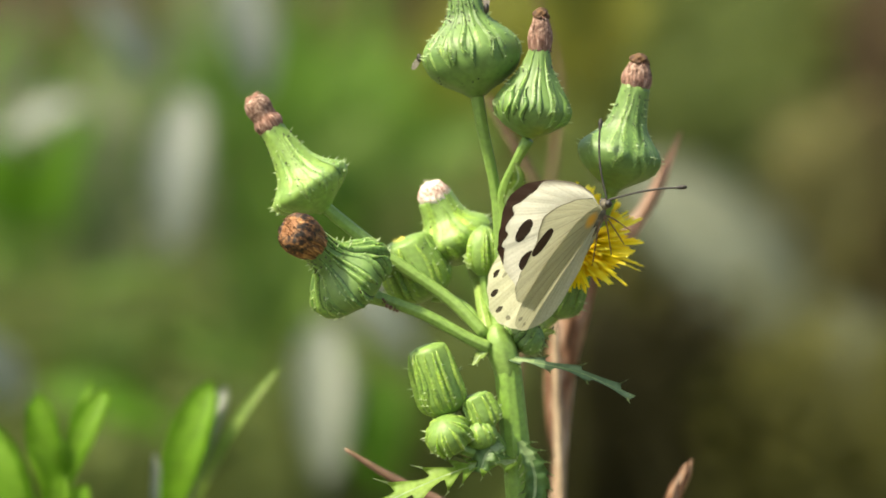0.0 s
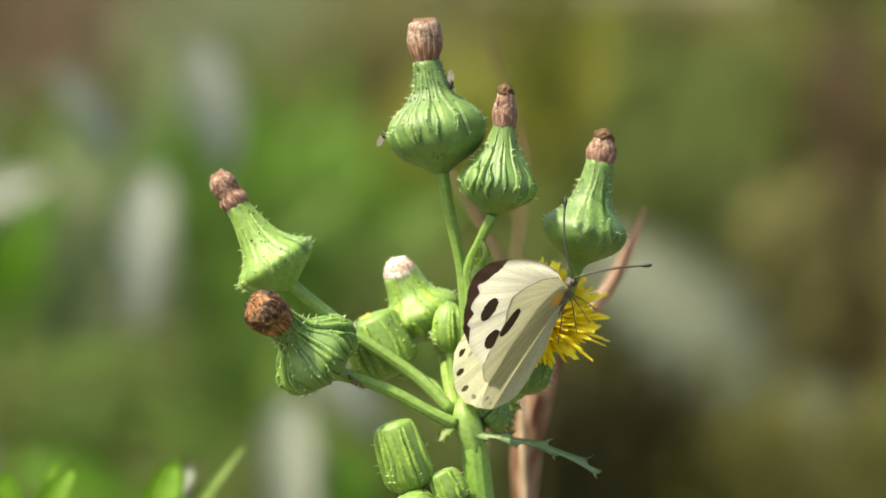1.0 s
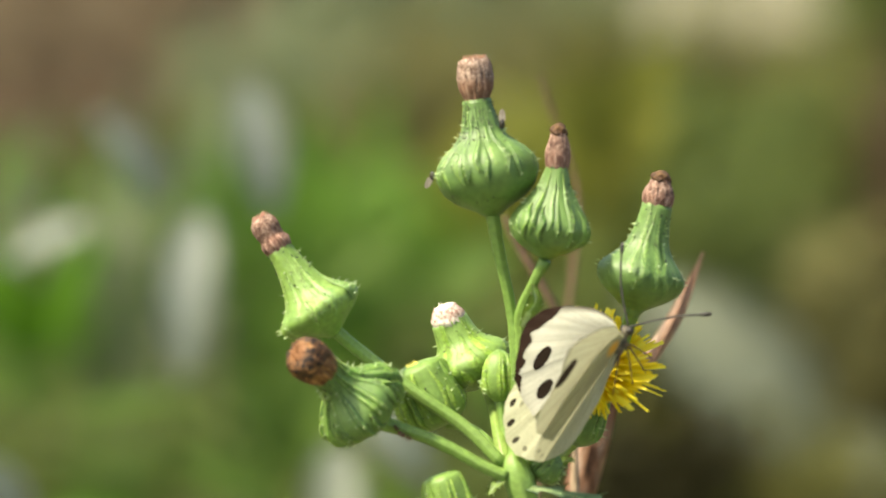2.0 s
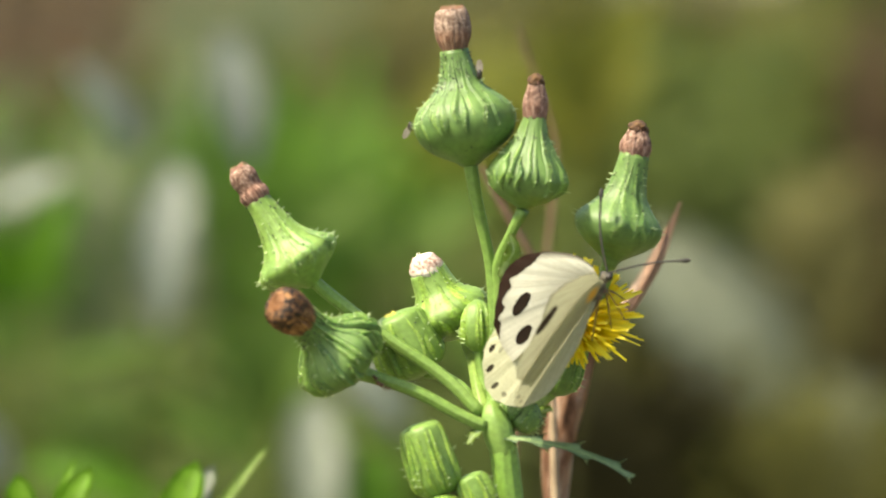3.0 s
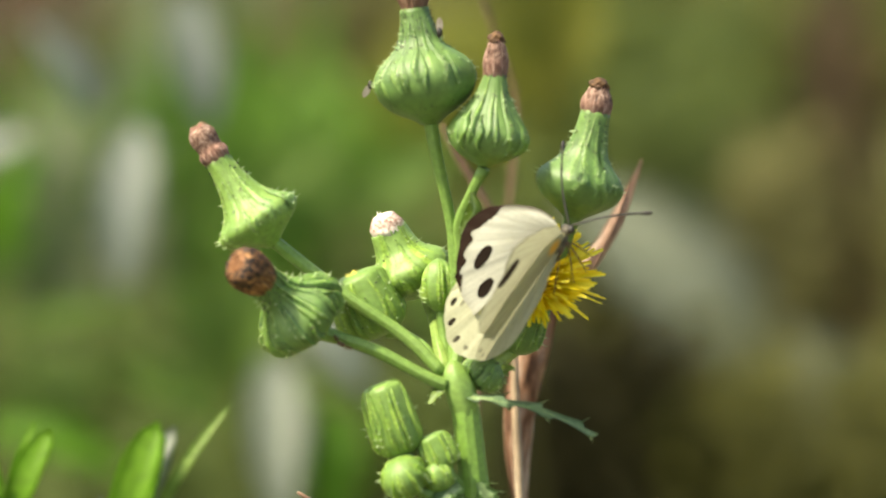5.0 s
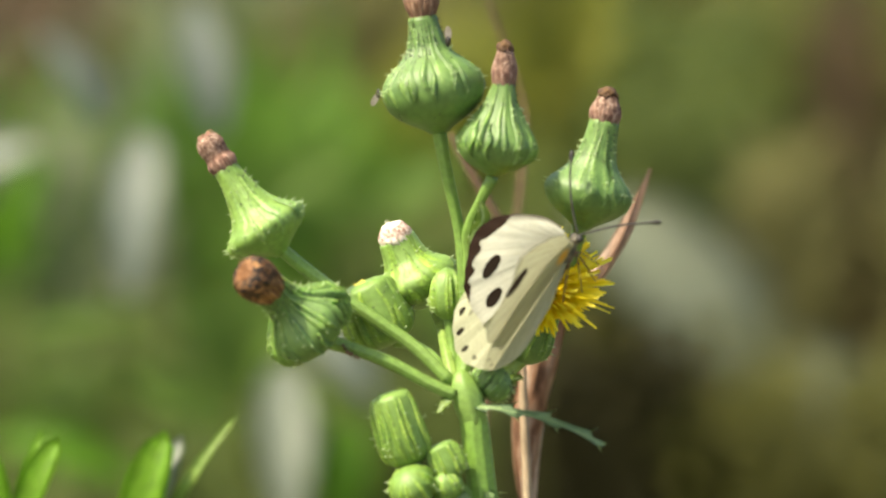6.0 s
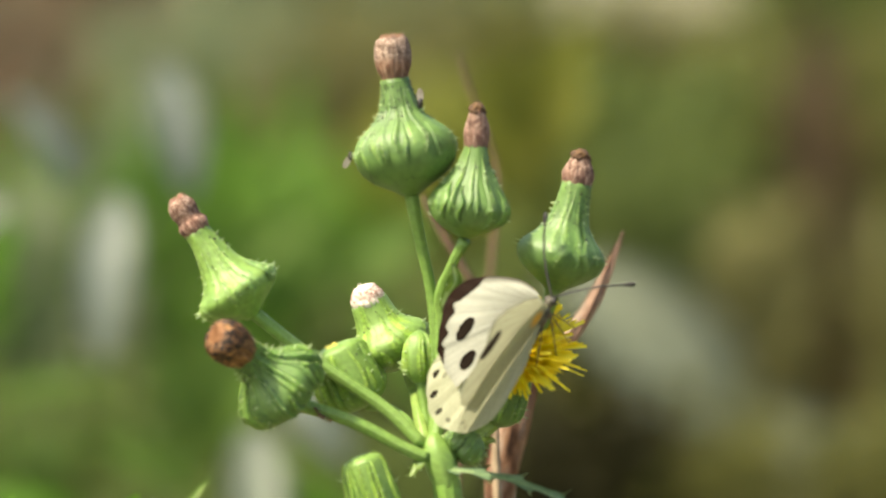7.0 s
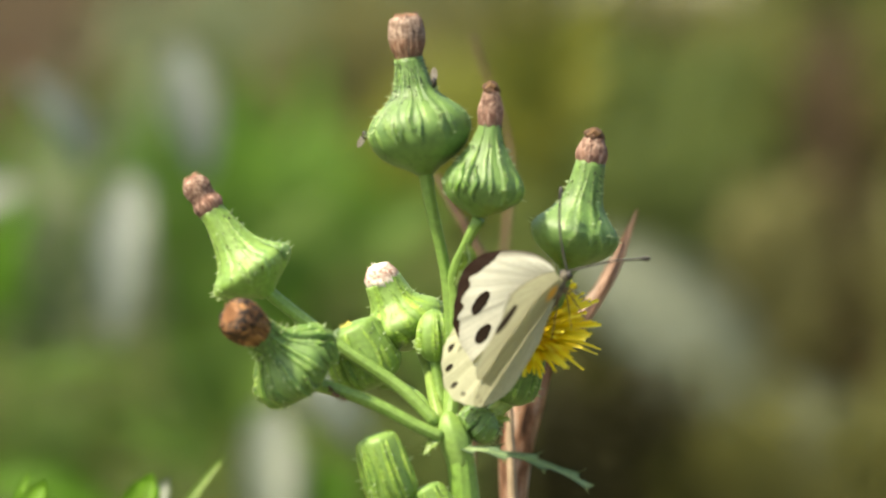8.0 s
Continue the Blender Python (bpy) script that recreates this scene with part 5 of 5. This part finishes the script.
thicket("tall pale grey-green weeds with long leaves", GREY_WEED, (-92, -36), 20, (1700, 2100), 16, 16, (30, 64), 25, (0.5, 1.4), 0.15)
thicket("green grass blades among the weeds", WEED_VIVID, (-80, -20), 12, (1700, 2100), 26, 24, (30, 70), 26, (0.8, 1.5), 0.10)
# added dark stems that imitate the shaded gap between other stems
thicket("dark upright stems standing in for a shaded gap", GAP_SHADE_BROWN, (61, 65), 32, (2000, 2300), 10, 60, (20, 50), 28, (0.9, 1.5), 0.07, 0.3)
# low rank in front
thicket("low shaded weeds at the thicket's edge", OLIVE_GREEN, (-92, -26), -17, (1450, 1800), 110, 90, (6, 15), 20)
thicket("low green weeds at the thicket's edge", UNDER_DEEP, (-92, -26), -22, (1450, 1700), 70, 90, (6, 15), 27)
thicket("low olive weeds under the thistle", OLIVE_GREEN, (-30, 10), -22, (1450, 1800), 90, 90, (6, 15), 21)
# the hollow's shade, put into the colour of these leaves
thicket("near-black leaves standing in for the hollow's shade", HOLLOW_SHADE, (8, 44), -19, (1450, 1800), 80, 90, (6, 15), 22)
thicket("low brown and olive weeds beside the hollow", UNDER_OLIVE, (36, 92), -23, (1450, 1800), 120, 90, (6, 15), 23)
thicket("low olive weeds nearest the thistle", OLIVE_GREEN, (-92, -30), -36, (1300, 1450), 70, 45, (8, 22), 24)


# the same weeds go on to both sides
thicket("olive-green weeds beside the thicket", OLIVE_GREEN, (-270, -94), 14, (1900, 3300), 170, 40, (14, 34), 33)
thicket("fresh green weeds beside the thicket", UNDER_GREEN, (-270, -94), 4, (1600, 3000), 150, 40, (14, 34), 34)
thicket("olive weeds beside the thicket", UNDER_OLIVE, (94, 270), 14, (1900, 3300), 170, 40, (14, 34), 35)
thicket("brownish dry weeds beside the thicket", OLIVE_TAN, (94, 270), 4, (1600, 3000), 150, 40, (14, 34), 36)


def meadow(label, skin, plants, leaves, tall, length, seed):
    """Low weeds all round the clearing, left open along the line of sight and where the viewer stands."""
    rng = np.random.default_rng(seed)
    r, a = 6.5 * np.sqrt(rng.random(plants * 2)), rng.uniform(0, 6.283, plants * 2)
    x, y = r * np.cos(a), 1.5 + r * np.sin(a)
    clear = (np.abs(x) > 0.14 * np.maximum(1.0 + y, 0.0) + 0.10) & (np.hypot(x, y + 1.0) > 0.8)
    x, y = x[clear][:plants], y[clear][:plants]
    top = rng.uniform(*tall, len(x)) * (0.65 + 0.35 * np.sin(x * 2.1 + 1.0) * np.cos(y * 1.7))
    x, y, top = (np.repeat(q, leaves) for q in (x, y, top))
    many = len(x)
    foot = np.stack((x + rng.normal(size=many) * 0.012, y + rng.normal(size=many) * 0.012, top * rng.random(many)), 1)
    turn, lift = rng.uniform(0, 6.283, many), rng.uniform(0.0, 1.4, many)
    d = np.stack((np.cos(turn) * np.cos(lift), np.sin(turn) * np.cos(lift), np.sin(lift)), 1)
    side = np.cross(d, (0.1, 0.2, 1.0))
    side /= np.linalg.norm(side, axis=1)[:, None]
    ln = rng.uniform(*length, many)[:, None]
    rows = []
    for t, f in ((0.0, 0.12), (0.45, 1.0), (1.0, 0.06)):
        p = foot + d * ln * t - np.array((0, 0, 0.25)) * ln * t * t
        rows += [p - side * ln * 0.16 * f, p + side * ln * 0.16 * f]
    verts = np.stack(rows, 1).reshape(-1, 3)
    verts[:, 2] = np.maximum(verts[:, 2], 0.0)
    k = np.arange(many)[:, None] * 6
    me = bpy.data.meshes.new("meadow_weeds")
    me.from_pydata(verts.tolist(), [], np.concatenate([k + np.array(q) for q in ((0, 1, 3, 2), (2, 3, 5, 4))]).tolist())
    me.materials.append(skin)
    tagged(new("meadow_weeds", me), label, "weeds", "", "stuff")


meadow("olive-green weeds round the clearing", OLIVE_GREEN, 3200, 14, (0.10, 0.34), (0.03, 0.08), 41)
meadow("fresh green weeds round the clearing", UNDER_GREEN, 2200, 14, (0.08, 0.28), (0.03, 0.07), 42)
meadow("dry tan stems round the clearing", DRY_TAN, 1400, 10, (0.12, 0.40), (0.04, 0.12), 43)


def grass():
    """Short thin grass scattered over the ground all round, uncountable."""
    rng = np.random.default_rng(12)
    verts, faces = [], []
    for _ in range(14000):
        r = 9.0 * rng.random() ** 0.7
        a = rng.uniform(0, 6.283)
        x, y = r * math.cos(a), 1.5 + r * math.sin(a)
        h, w = rng.uniform(0.04, 0.13), rng.uniform(0.0015, 0.004)
        t, lx, ly = rng.uniform(0, 6.283), *(rng.normal(size=2) * 0.35 * h)
        k = len(verts)
        for f, g in ((0, 1.0), (0.55, 0.8), (1.0, 0.06)):
            cx, cy, cz = x + lx * f * f, y + ly * f * f, h * f - 0.004
            verts += [(cx - w * g * math.cos(t), cy - w * g * math.sin(t), cz), (cx + w * g * math.cos(t), cy + w * g * math.sin(t), cz)]
        faces += [(k, k + 1, k + 3, k + 2), (k + 2, k + 3, k + 5, k + 4)]
    me = bpy.data.meshes.new("grass")
    me.from_pydata(verts, [], faces)
    me.materials.append(UNDER_OLIVE)
    tagged(new("grass", me), "sparse short grass on tan soil", "grass", "", "stuff")


grass()


def ground():
    bm = bmesh.new()
    xs = [-60, -20, -6, -3] + list(np.linspace(-2, 2, 41)) + [3, 6, 20, 60]
    ys = [-60, -20, -6, -3] + list(np.linspace(-2, 8, 101)) + [10, 15, 25, 60, 200]
    grid = [[bm.verts.new((x, y, 0.012 * noise.noise(Vector((x * 3, y * 3, 0))) - 0.006 if abs(x) < 6 and -6 < y < 10 else 0)) for x in xs] for y in ys]
    for r0, r1 in zip(grid, grid[1:]):
        for k in range(len(xs) - 1):
            bm.faces.new((r0[k], r0[k + 1], r1[k + 1], r1[k]))
    tagged(new("ground", finish("ground", bm, SOIL)), "bare tan soil with dry litter", "ground", "", "structure")


ground()


def motions():
    """The butterfly opens its near wings a little, shifts its feet and swings its antennae."""
    here = Matrix.Translation(THORAX)
    walk(butterfly, [(t, here @ Matrix.Translation(at(dx, 0, dz) - at(0, 0, 0)) @ Matrix.Rotation(radians(r), 4, "Y")) for t, dx, dz, r in (
        (0.0, 0.1, 0.0, 0.0), (0.5, 0.0, -0.3, 0.0), (1.0, 0.05, -0.5, 0.0), (1.5, 0.1, -0.75, 0.3), (1.7, 0.15, -0.75, 0.4), (2.2, 0.25, -0.5, 0.6), (3.0, 0.4, -0.1, 0.8),
        (3.5, 0.45, 0.2, 0.9), (4.0, 0.65, 0.45, 1.0), (5.0, 0.45, 0.75, 0.9), (6.5, 0.45, 0.7, 0.8), (7.0, 0.65, 0.75, 0.8), (7.5, 0.7, 1.1, 0.9), (8.0, 0.85, 1.45, 1.0))])
    for key, lift in (("near_forewing", 0.0004), ("near_hindwing", -0.0004)):
        walk(wings[key], [(t, near_wing(lean) @ pose(0, 0, lift)) for t, lean in (
            (0.0, 26.0), (0.6, 25.0), (1.0, 23.5), (1.5, 22.0), (2.2, 20.5), (3.0, 19.5), (4.5, 19.0), (6.5, 19.5), (8.0, 19.0))])


motions()
